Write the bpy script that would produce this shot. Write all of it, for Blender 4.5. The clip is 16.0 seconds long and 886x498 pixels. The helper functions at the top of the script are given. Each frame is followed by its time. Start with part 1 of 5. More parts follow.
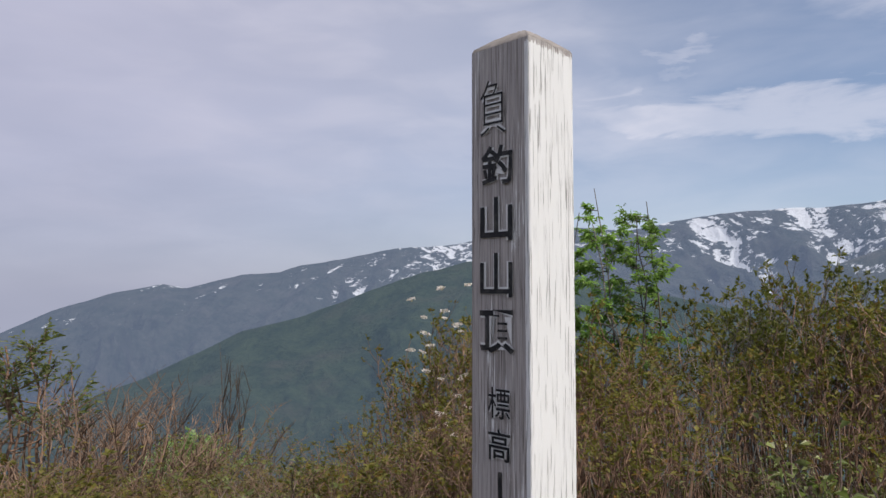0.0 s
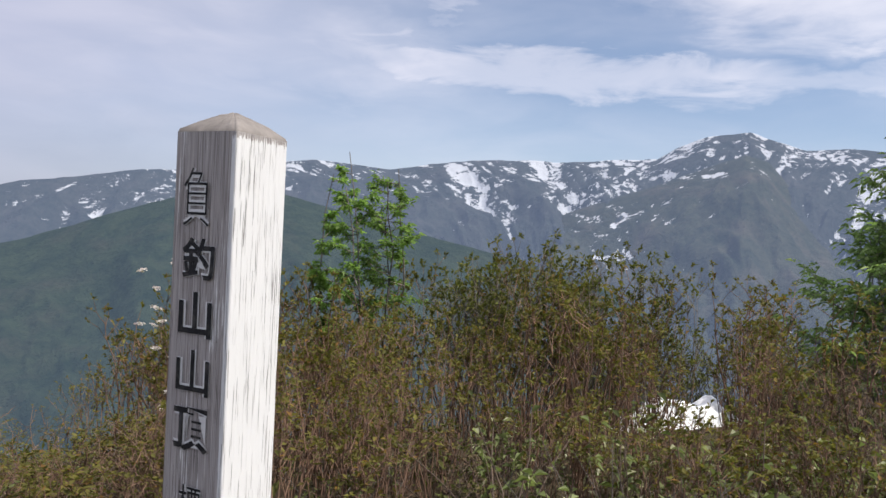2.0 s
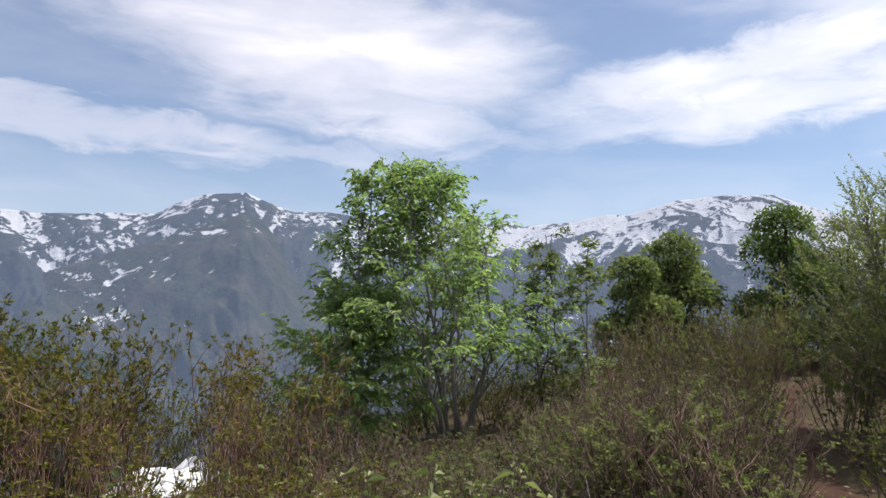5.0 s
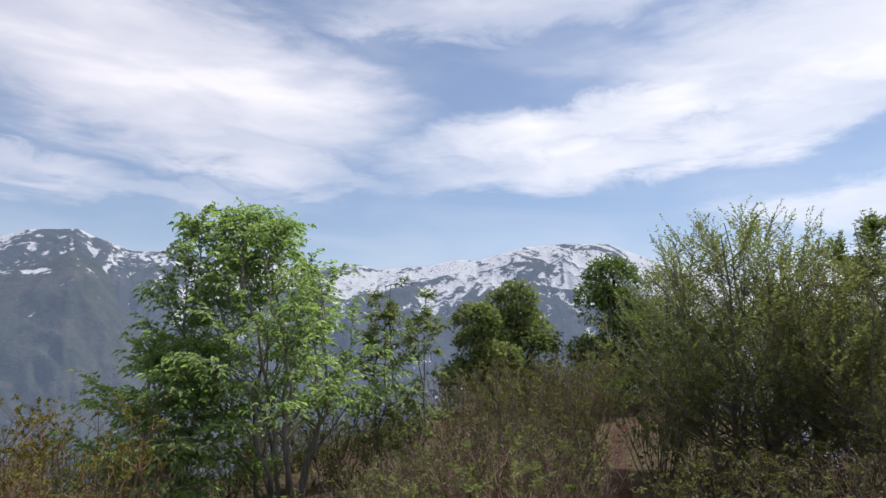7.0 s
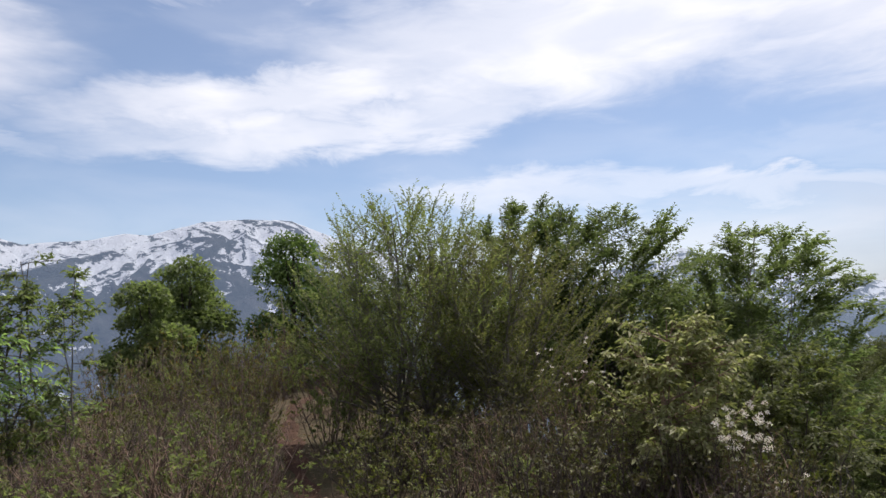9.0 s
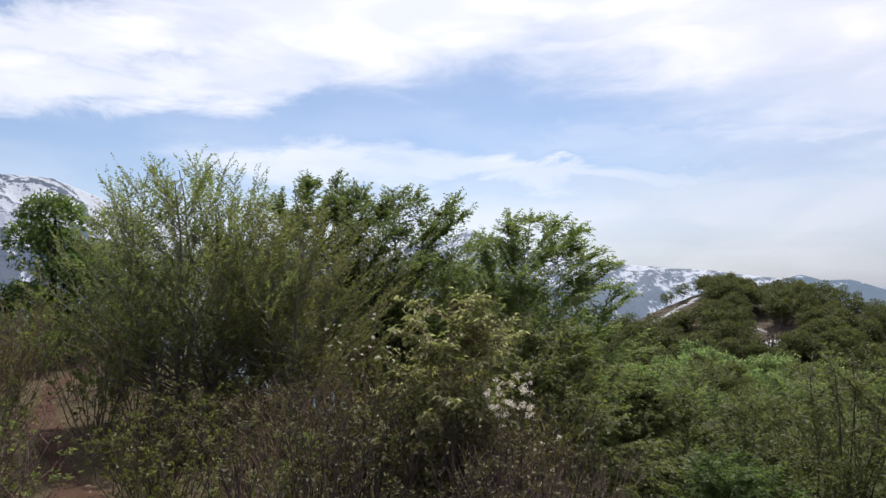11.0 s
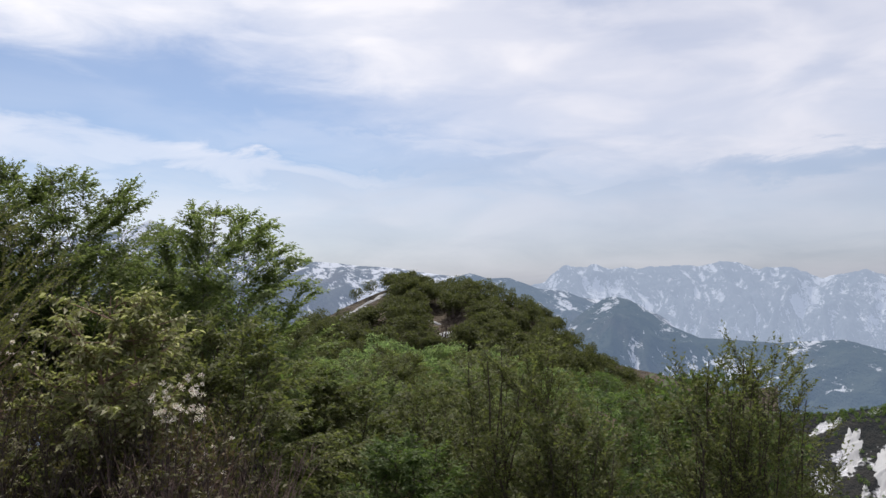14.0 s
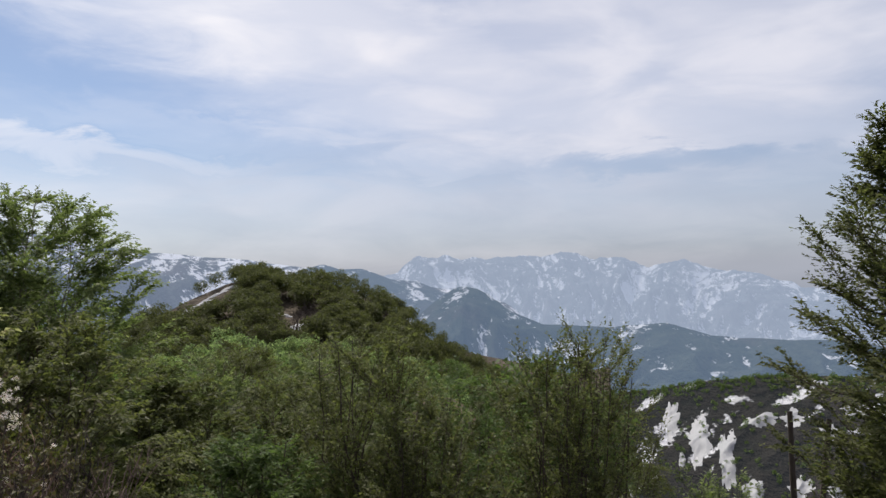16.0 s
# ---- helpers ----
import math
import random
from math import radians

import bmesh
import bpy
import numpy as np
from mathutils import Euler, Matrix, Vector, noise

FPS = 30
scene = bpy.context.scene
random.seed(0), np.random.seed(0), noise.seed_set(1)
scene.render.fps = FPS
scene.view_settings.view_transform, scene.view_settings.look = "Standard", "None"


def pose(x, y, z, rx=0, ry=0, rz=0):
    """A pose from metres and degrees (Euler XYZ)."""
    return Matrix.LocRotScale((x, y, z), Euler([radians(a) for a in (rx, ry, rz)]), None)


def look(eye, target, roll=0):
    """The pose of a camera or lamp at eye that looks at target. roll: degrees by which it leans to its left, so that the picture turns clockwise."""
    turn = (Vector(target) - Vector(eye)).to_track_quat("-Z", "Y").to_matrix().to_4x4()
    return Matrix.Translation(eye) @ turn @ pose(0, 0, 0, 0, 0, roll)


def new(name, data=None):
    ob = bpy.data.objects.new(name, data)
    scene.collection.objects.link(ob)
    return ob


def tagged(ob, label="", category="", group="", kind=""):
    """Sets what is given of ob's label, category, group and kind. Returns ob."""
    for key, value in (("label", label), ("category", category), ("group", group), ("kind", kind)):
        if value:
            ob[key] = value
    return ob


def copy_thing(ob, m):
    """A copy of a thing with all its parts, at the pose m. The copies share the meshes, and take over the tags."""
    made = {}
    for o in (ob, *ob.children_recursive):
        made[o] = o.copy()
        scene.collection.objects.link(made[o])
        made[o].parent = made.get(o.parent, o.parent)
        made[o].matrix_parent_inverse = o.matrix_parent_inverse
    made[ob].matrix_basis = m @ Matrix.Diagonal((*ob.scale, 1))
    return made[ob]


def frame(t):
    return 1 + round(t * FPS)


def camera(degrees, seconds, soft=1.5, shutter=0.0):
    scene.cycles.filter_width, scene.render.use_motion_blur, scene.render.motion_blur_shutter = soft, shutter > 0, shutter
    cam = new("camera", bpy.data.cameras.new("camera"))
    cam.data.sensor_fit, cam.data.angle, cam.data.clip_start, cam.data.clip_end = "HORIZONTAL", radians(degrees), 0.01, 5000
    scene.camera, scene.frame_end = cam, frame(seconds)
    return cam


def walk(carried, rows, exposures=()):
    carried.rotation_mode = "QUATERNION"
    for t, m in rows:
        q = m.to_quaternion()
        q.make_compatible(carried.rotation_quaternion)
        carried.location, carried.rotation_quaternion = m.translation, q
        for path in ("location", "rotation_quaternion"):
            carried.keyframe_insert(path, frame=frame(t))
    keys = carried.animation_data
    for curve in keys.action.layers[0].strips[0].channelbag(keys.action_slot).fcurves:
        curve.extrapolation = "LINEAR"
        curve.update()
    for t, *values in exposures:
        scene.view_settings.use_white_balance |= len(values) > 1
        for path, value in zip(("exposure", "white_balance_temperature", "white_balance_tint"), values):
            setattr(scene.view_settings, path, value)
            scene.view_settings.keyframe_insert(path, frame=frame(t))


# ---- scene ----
cam = camera(66.6, 16.0, soft=1.5)
EYE = 1.2
ROWS = [
    (0.0, -0.000, 0.000, -0.000, -0.02, 3.46, -0.07),
    (0.5, 0.019, -0.006, 0.171, -5.13, 0.85, -4.20),
    (1.0, 0.072, -0.018, 0.214, -1.46, -1.23, -3.69),
    (1.5, 0.088, -0.024, 0.244, -9.39, -2.08, -3.47),
    (2.0, 0.081, -0.033, 0.269, -20.18, -1.60, -3.02),
    (2.5, 0.095, -0.046, 0.283, -27.99, -0.81, -1.90),
    (3.0, 0.118, -0.054, 0.295, -33.21, 0.30, -1.16),
    (3.5, 0.159, -0.088, 0.310, -37.92, 2.22, -1.19),
    (4.0, 0.191, -0.117, 0.310, -44.78, 3.70, -0.95),
    (4.5, 0.211, -0.150, 0.309, -53.42, 4.41, -0.52),
    (5.0, 0.219, -0.173, 0.312, -60.77, 4.54, -0.80),
    (5.2, 0.224, -0.180, 0.314, -62.65, 4.55, -0.73),
    (7.3, 0.373, -0.336, 0.400, -75.47, 9.08, 0.35),
    (7.5, 0.381, -0.344, 0.398, -77.38, 9.39, 0.83),
    (8.0, 0.400, -0.352, 0.407, -83.42, 8.34, 0.88),
    (8.5, 0.426, -0.367, 0.417, -92.25, 6.76, 1.61),
    (9.0, 0.451, -0.388, 0.417, -99.45, 5.90, 2.16),
    (9.2, 0.447, -0.392, 0.421, -102.08, 5.57, 2.11),
    (11.3, 0.395, -0.378, 0.434, -119.19, 3.02, 1.76),
    (11.5, 0.385, -0.383, 0.435, -120.98, 2.84, 2.26),
    (12.0, 0.367, -0.390, 0.434, -128.85, 2.38, 1.07),
    (12.5, 0.356, -0.414, 0.436, -134.46, 2.60, 1.07),
    (13.0, 0.353, -0.432, 0.435, -137.57, 2.99, 0.06),
    (13.5, 0.352, -0.450, 0.434, -140.04, 2.88, 0.32),
    (14.0, 0.347, -0.458, 0.434, -142.68, 2.54, 0.77),
    (14.5, 0.342, -0.459, 0.432, -145.67, 2.18, 0.99),
    (15.0, 0.340, -0.466, 0.429, -148.21, 1.78, 1.21),
    (15.5, 0.330, -0.471, 0.432, -151.09, 1.62, 1.23),
    (16.0, 0.324, -0.468, 0.432, -155.11, 1.56, 1.13),
]
EXPOSURES = [(0.0, -0.08), (1.5, 0.05), (3.5, 0.25), (5.0, 0.17), (7.5, -0.04), (8.0, -0.14), (8.5, -0.06), (9.0, 0.05), (11.5, 0.14), (12.5, 0.08), (16.0, -0.12)]
walk(cam, [(t, pose(x, y, z + EYE, 90 + pitch, roll, yaw)) for t, x, y, z, yaw, pitch, roll in ROWS], EXPOSURES)


# ---- small helpers ----
def way(az, el=0.0):
    """Unit vector for a compass bearing (clockwise from +y) and a height angle, in degrees."""
    a, e = radians(az), radians(el)
    return Vector((math.sin(a) * math.cos(e), math.cos(a) * math.cos(e), math.sin(e)))


def lattice(ix, iy, seed):
    h = (ix.astype(np.int64) * 374761393 + iy.astype(np.int64) * 668265263 + seed * 974634777) & 0x7FFFFFFF
    h = ((h ^ (h >> 13)) * 1274126177) & 0x7FFFFFFF
    return ((h ^ (h >> 16)) & 0xFFFF) / 65535.0


def value_noise(x, y, seed=0):
    x, y = np.asarray(x, float), np.asarray(y, float)
    ix, iy = np.floor(x), np.floor(y)
    fx, fy = x - ix, y - iy
    fx, fy = fx * fx * (3 - 2 * fx), fy * fy * (3 - 2 * fy)
    a, b = lattice(ix, iy, seed), lattice(ix + 1, iy, seed)
    c, d = lattice(ix, iy + 1, seed), lattice(ix + 1, iy + 1, seed)
    return (a + (b - a) * fx) * (1 - fy) + (c + (d - c) * fx) * fy


def fbm(x, y, octaves=4, seed=0, ridged=False):
    total, amp, norm = 0.0, 1.0, 0.0
    for k in range(octaves):
        n = value_noise(x * 2 ** k, y * 2 ** k, seed + 17 * k)
        total = total + amp * ((1 - np.abs(2 * n - 1)) if ridged else n)
        norm += amp
        amp *= 0.5
    return total / norm


def smooth(a, b, x):
    u = np.clip((x - a) / (b - a), 0, 1)
    return u * u * (3 - 2 * u)


def mesh_from(name, verts, tris=None, quads=None, smooth_shade=False):
    me = bpy.data.meshes.new(name)
    tris = np.zeros((0, 3), int) if tris is None else np.asarray(tris)
    quads = np.zeros((0, 4), int) if quads is None else np.asarray(quads)
    verts = np.asarray(verts, np.float32)
    me.vertices.add(len(verts))
    me.vertices.foreach_set("co", verts.ravel())
    loops = np.concatenate([tris.ravel(), quads.ravel()]).astype(np.int32)
    me.loops.add(len(loops))
    me.loops.foreach_set("vertex_index", loops)
    starts = np.concatenate([np.arange(len(tris)) * 3, len(tris) * 3 + np.arange(len(quads)) * 4]).astype(np.int32)
    me.polygons.add(len(starts))
    me.polygons.foreach_set("loop_start", starts)
    if smooth_shade:
        me.polygons.foreach_set("use_smooth", np.ones(len(starts), bool))
    me.update(calc_edges=True)
    return me


def part(name, me, material, parent=None, label=""):
    ob = new(name, me)
    if material and not me.materials:
        me.materials.append(material)
    ob.parent = parent
    return tagged(ob, label)


class Growth:
    """Gathers tapering stems and folded leaves as arrays."""

    def __init__(self, seed):
        self.rng = np.random.default_rng(seed)
        self.v, self.q, self.n = [], [], 0
        self.leaf = []

    def stem(self, points, r0, r1, sides=5):
        p = np.asarray(points, float)
        k = len(p)
        t = np.gradient(p, axis=0)
        t /= np.linalg.norm(t, axis=1, keepdims=True) + 1e-9
        ref = np.where(np.abs(t[:, 2:3]) < 0.9, [[0, 0, 1.0]], [[1.0, 0, 0]])
        u = np.cross(t, ref)
        u /= np.linalg.norm(u, axis=1, keepdims=True) + 1e-9
        w = np.cross(t, u)
        r = np.linspace(r0, r1, k)[:, None, None]
        a = np.arange(sides) * 2 * np.pi / sides
        ring = u[:, None, :] * np.cos(a)[None, :, None] + w[:, None, :] * np.sin(a)[None, :, None]
        v = (p[:, None, :] + ring * r).reshape(-1, 3)
        i = np.arange(k - 1)[:, None] * sides
        j = np.arange(sides)[None, :]
        j2 = (j + 1) % sides
        q = np.stack([i + j, i + j2, i + sides + j2, i + sides + j], -1).reshape(-1, 4) + self.n
        self.v.append(v), self.q.append(q)
        self.n += len(v)

    def bent(self, a, b, bow=0.12, k=5):
        """A slightly crooked line from a to b."""
        a, b = np.asarray(a, float), np.asarray(b, float)
        s = np.linspace(0, 1, k)[:, None]
        length = np.linalg.norm(b - a)
        off = self.rng.normal(0, bow * length, 3)
        wob = self.rng.normal(0, bow * 0.25 * length, (k, 3)) * np.sin(np.pi * s)
        return a + (b - a) * s + off * np.sin(np.pi * s) * 0.6 + wob

    def leaves(self, at, axis, size, width=0.5, droop=0.25, plain=False):
        at, axis = np.asarray(at, float), np.asarray(axis, float)
        self.leaf.append((at, axis, np.broadcast_to(size, len(at)).astype(float), width, droop, plain))

    def stems_mesh(self, name):
        return mesh_from(name, np.concatenate(self.v), quads=np.concatenate(self.q), smooth_shade=True)

    def leaves_mesh(self, name):
        vs, ts, n = [], [], 0
        for at, axis, size, width, droop, plain in self.leaf:
            k = len(at)
            axis = axis / (np.linalg.norm(axis, axis=1, keepdims=True) + 1e-9)
            up = self.rng.normal(0, 0.55, (k, 3)) + [0, 0, 1.0]
            side = np.cross(axis, up)
            side /= np.linalg.norm(side, axis=1, keepdims=True) + 1e-9
            nor = np.cross(side, axis)
            L = size[:, None]
            mid = at + axis * L * 0.45 + nor * L * 0.06
            tip = at + axis * L - np.array([0, 0, 1.0]) * L * droop
            wv = side * L * width * 0.5
            if plain:
                v = np.stack([at - wv * 0.9, at + axis * L * 0.35 + nor * L * 0.05 + wv * 1.25, tip], 1).reshape(-1, 3)
                ts.append(np.arange(k)[:, None] * 3 + n + [0, 1, 2])
                vs.append(v)
                n += len(v)
                continue
            v = np.stack([at, mid + wv + nor * L * 0.06, tip, mid - wv + nor * L * 0.06], 1).reshape(-1, 3)
            i = np.arange(k)[:, None] * 4 + n
            ts.append(np.concatenate([i + [0, 1, 2], i + [0, 2, 3]], 0))
            vs.append(v)
            n += len(v)
        return mesh_from(name, np.concatenate(vs), tris=np.concatenate(ts))


# ---- light ----
SUN_AZ, SUN_EL = 130.0, 58.0
world = bpy.data.worlds.new("sky")
scene.world = world
world.use_nodes = True


class Nodes:
    """Short hand for building node trees."""

    def __init__(self, tree):
        self.tree = tree
        tree.nodes.clear()

    def add(self, kind):
        return self.tree.nodes.new(kind)

    def put(self, socket, value):
        if isinstance(value, bpy.types.NodeSocket):
            self.tree.links.new(value, socket)
        else:
            socket.default_value = value

    def math(self, op, a, b=0.0, c=0.0, clamp=False):
        node = self.add("ShaderNodeMath")
        node.operation, node.use_clamp = op, clamp
        for s, v in zip(node.inputs, (a, b, c)):
            self.put(s, v)
        return node.outputs[0]

    def mix(self, fac, a, b, blend="MIX"):
        node = self.add("ShaderNodeMix")
        node.data_type, node.blend_type = "RGBA", blend
        self.put(node.inputs[0], fac), self.put(node.inputs[6], a), self.put(node.inputs[7], b)
        return node.outputs[2]

    def noise(self, vector, scale, detail=4.0, rough=0.55, distortion=0.0):
        node = self.add("ShaderNodeTexNoise")
        if vector is not None:
            self.put(node.inputs["Vector"], vector)
        for key, v in (("Scale", scale), ("Detail", detail), ("Roughness", rough), ("Distortion", distortion)):
            self.put(node.inputs[key], v)
        return node.outputs["Fac"]

    def ramp(self, fac, lo, hi):
        node = self.add("ShaderNodeMapRange")
        node.interpolation_type = "SMOOTHSTEP"
        self.put(node.inputs[0], fac), self.put(node.inputs[1], lo), self.put(node.inputs[2], hi)
        return node.outputs[0]

    def scaled(self, vector, scale):
        node = self.add("ShaderNodeMapping")
        self.put(node.inputs["Vector"], vector)
        node.inputs["Scale"].default_value = scale
        return node.outputs[0]

    def join(self, x, y, z=0.0):
        node = self.add("ShaderNodeCombineXYZ")
        for s, v in zip(node.inputs, (x, y, z)):
            self.put(s, v)
        return node.outputs[0]


# Clouds: bearing, height, half length, half height, slant, density (degrees).
CLOUDS = [
    (-30, 20, 36, 12, 0, 0.55), (-6, 9, 26, 5, 0, 0.2), (27, 13.4, 22, 1.2, -0.05, 0.62), (20, 18.6, 2.2, 0.6, 0.15, 0.4), (19, 16.9, 1.6, 0.5, 0.1, 0.3), (2, 14.5, 16, 3.5, -0.05, 0.45),
    (50, 21.5, 13, 4.6, -0.12, 1.0), (56, 15.8, 7, 1.7, -0.25, 0.75), (62, 13.6, 6, 0.9, 0.0, 0.4), (86, 18.4, 12, 1.8, 0.14, 0.95), (88, 15.6, 13, 1.5, 0.06, 0.85),
    (112, 23, 17, 4.2, 0.05, 1.0), (102, 18.0, 6, 2.0, 0.1, 0.8), (78, 27.8, 12, 1.5, 0.0, 0.5), (108, 10.2, 8, 1.3, -0.05, 0.6), (124, 9.6, 16, 0.9, -0.10, 0.6),
    (140, 21.5, 24, 5.5, -0.24, 1.0), (165, 13, 22, 4.5, -0.12, 0.85), (150, 5, 40, 3.2, 0.0, 0.42), (182, 20, 28, 8, 0.0, 0.8), (150, 9.6, 16, 1.4, -0.12, 0.55),
]


# Blue gaps in the deck, in the same terms.
GAPS = [(175, 8.0, 9, 1.0, -0.02, 0.85), (137, 10.8, 12, 0.9, -0.16, 0.5)]


def build_sky():
    n = Nodes(world.node_tree)
    sky = n.add("ShaderNodeTexSky")
    sky.sky_type, sky.sun_disc = "NISHITA", False
    sky.sun_elevation, sky.sun_rotation = radians(SUN_EL), radians(SUN_AZ)
    sky.altitude, sky.air_density, sky.dust_density, sky.ozone_density = 900.0, 1.0, 1.2, 1.2
    coord = n.add("ShaderNodeTexCoord").outputs["Generated"]
    xyz = n.add("ShaderNodeSeparateXYZ")
    n.put(xyz.inputs[0], coord)
    x, y, z = xyz.outputs
    # the bearing's seam lies behind the viewer
    ca, sa = math.cos(radians(75)), math.sin(radians(75))
    x2 = n.math("SUBTRACT", n.math("MULTIPLY", x, ca), n.math("MULTIPLY", y, sa))
    y2 = n.math("ADD", n.math("MULTIPLY", x, sa), n.math("MULTIPLY", y, ca))
    az = n.math("MULTIPLY_ADD", n.math("ARCTAN2", x2, y2), 57.2958, 75.0)
    bearing = az
    el = n.math("MULTIPLY", n.math("ARCSINE", z), 57.2958)
    flat = n.join(n.math("MULTIPLY", az, 0.05), n.math("MULTIPLY", el, 0.16))
    warp = n.math("SUBTRACT", n.noise(flat, 1.4, 5.0, 0.6), 0.5)
    warp2 = n.math("SUBTRACT", n.noise(flat, 2.3, 5.0, 0.6, 0.6), 0.5)
    rag = n.math("SUBTRACT", n.noise(flat, 6.0, 6.0, 0.65, 0.4), 0.5)
    az = n.math("MULTIPLY_ADD", rag, 1.8, n.math("MULTIPLY_ADD", warp, 18.0, az))
    el = n.math("MULTIPLY_ADD", rag, 0.6, n.math("MULTIPLY_ADD", warp2, 7.0, el))
    cover = None
    for a0, e0, la, le, slant, dens in CLOUDS:
        da = n.math("SUBTRACT", az, a0)
        u = n.math("DIVIDE", da, la)
        v = n.math("DIVIDE", n.math("SUBTRACT", n.math("SUBTRACT", el, e0), n.math("MULTIPLY", da, slant)), le)
        d = n.math("MULTIPLY_ADD", u, u, n.math("MULTIPLY", v, v))
        m = n.math("MULTIPLY", n.ramp(d, 3.3, -0.5), dens)
        cover = m if cover is None else n.math("MAXIMUM", cover, m)
    for a0, e0, la, le, slant, dens in GAPS:
        da = n.math("SUBTRACT", az, a0)
        u = n.math("DIVIDE", da, la)
        v = n.math("DIVIDE", n.math("SUBTRACT", n.math("SUBTRACT", el, e0), n.math("MULTIPLY", da, slant)), le)
        m = n.math("MULTIPLY", n.ramp(n.math("MULTIPLY_ADD", u, u, n.math("MULTIPLY", v, v)), 2.4, -0.2), dens)
        cover = n.math("MULTIPLY", cover, n.math("SUBTRACT", 1.0, m))
    wisps = n.ramp(n.noise(flat, 1.7, 4.0, 0.48, 0.4), 0.36, 0.76)
    cover = n.math("ADD", n.math("MULTIPLY", cover, n.math("MULTIPLY_ADD", wisps, 0.3, 0.75)), n.math("MULTIPLY", wisps, 0.13), clamp=True)
    # overhead, out of view, a thin cloud deck is added to raise fill light
    cover = n.math("MAXIMUM", cover, n.math("MULTIPLY", n.ramp(n.math("MULTIPLY", n.math("ARCSINE", z), 57.2958), 27.0, 42.0), n.math("MULTIPLY_ADD", wisps, 0.25, 0.65)))
    low = n.ramp(el, 13.0, -1.0)
    base = n.mix(n.math("MULTIPLY", low, 0.55), n.mix(1.0, sky.outputs[0], (SKY_GAIN * 0.96, SKY_GAIN * 0.99, SKY_GAIN * 1.06, 1), "MULTIPLY"), HAZE)
    base = n.mix(0.16, base, HAZE)
    dusk = n.ramp(bearing, 88.0, 35.0)
    colour = n.mix(cover, base, n.mix(dusk, CLOUD, CLOUD_WEST))
    # the western side of the sky lies under a thicker, duller veil
    west = n.ramp(bearing, 25.0, -35.0)
    colour = n.mix(n.math("MULTIPLY", west, 0.75), colour, n.mix(n.noise(flat, 1.1, 3.0, 0.5), VEIL, VEIL2))
    east = n.ramp(bearing, 118.0, 165.0)
    colour = n.mix(n.math("MULTIPLY", east, 0.8), colour, n.mix(1.0, colour, (0.84, 0.84, 0.87, 1), "MULTIPLY"))
    rim = n.math("MULTIPLY", n.ramp(bearing, 112.0, 135.0), n.ramp(el, 15.0, -2.0))
    colour = n.mix(rim, colour, n.mix(1.0, colour, (0.82, 0.83, 0.85, 1), "MULTIPLY"))
    rim = n.math("MULTIPLY", n.ramp(bearing, 25.0, -8.0), n.ramp(el, 13.0, 0.0))
    colour = n.mix(rim, colour, n.mix(1.0, colour, (0.82, 0.84, 0.86, 1), "MULTIPLY"))
    bg = n.add("ShaderNodeBackground")
    n.put(bg.inputs[0], colour)
    bg.inputs[1].default_value = 1.0
    out = n.add("ShaderNodeOutputWorld")
    n.put(out.inputs[0], bg.outputs[0])


SKY_GAIN = 0.108
HAZE = (0.61, 0.665, 0.81, 1)
CLOUD = (1.03, 1.02, 1.08, 1)
CLOUD_WEST = (0.90, 0.88, 0.97, 1)
VEIL = (0.38, 0.39, 0.53, 1)
VEIL2 = (0.60, 0.59, 0.75, 1)
build_sky()
sun = new("sun", bpy.data.lights.new("sun", "SUN"))
sun.data.energy, sun.data.angle, sun.data.color = 5.0, radians(0.6), (1.0, 0.95, 0.88)
sun.matrix_world = look(way(SUN_AZ, SUN_EL) * 50, (0, 0, 0))


# ---- materials ----
def material(name):
    m = bpy.data.materials.new(name)
    m.use_nodes = True
    return m, Nodes(m.node_tree)


def finish(n, shader):
    out = n.add("ShaderNodeOutputMaterial")
    n.put(out.inputs[0], shader)


def principled(n, colour, rough=0.8, bump=None, bump_dist=0.01, spec=0.3):
    b = n.add("ShaderNodeBsdfPrincipled")
    n.put(b.inputs["Base Color"], colour)
    n.put(b.inputs["Roughness"], rough)
    n.put(b.inputs["Specular IOR Level"], spec)
    if bump is not None:
        node = n.add("ShaderNodeBump")
        node.inputs["Distance"].default_value = bump_dist
        n.put(node.inputs["Height"], bump)
        n.put(b.inputs["Normal"], node.outputs[0])
    return b.outputs[0]


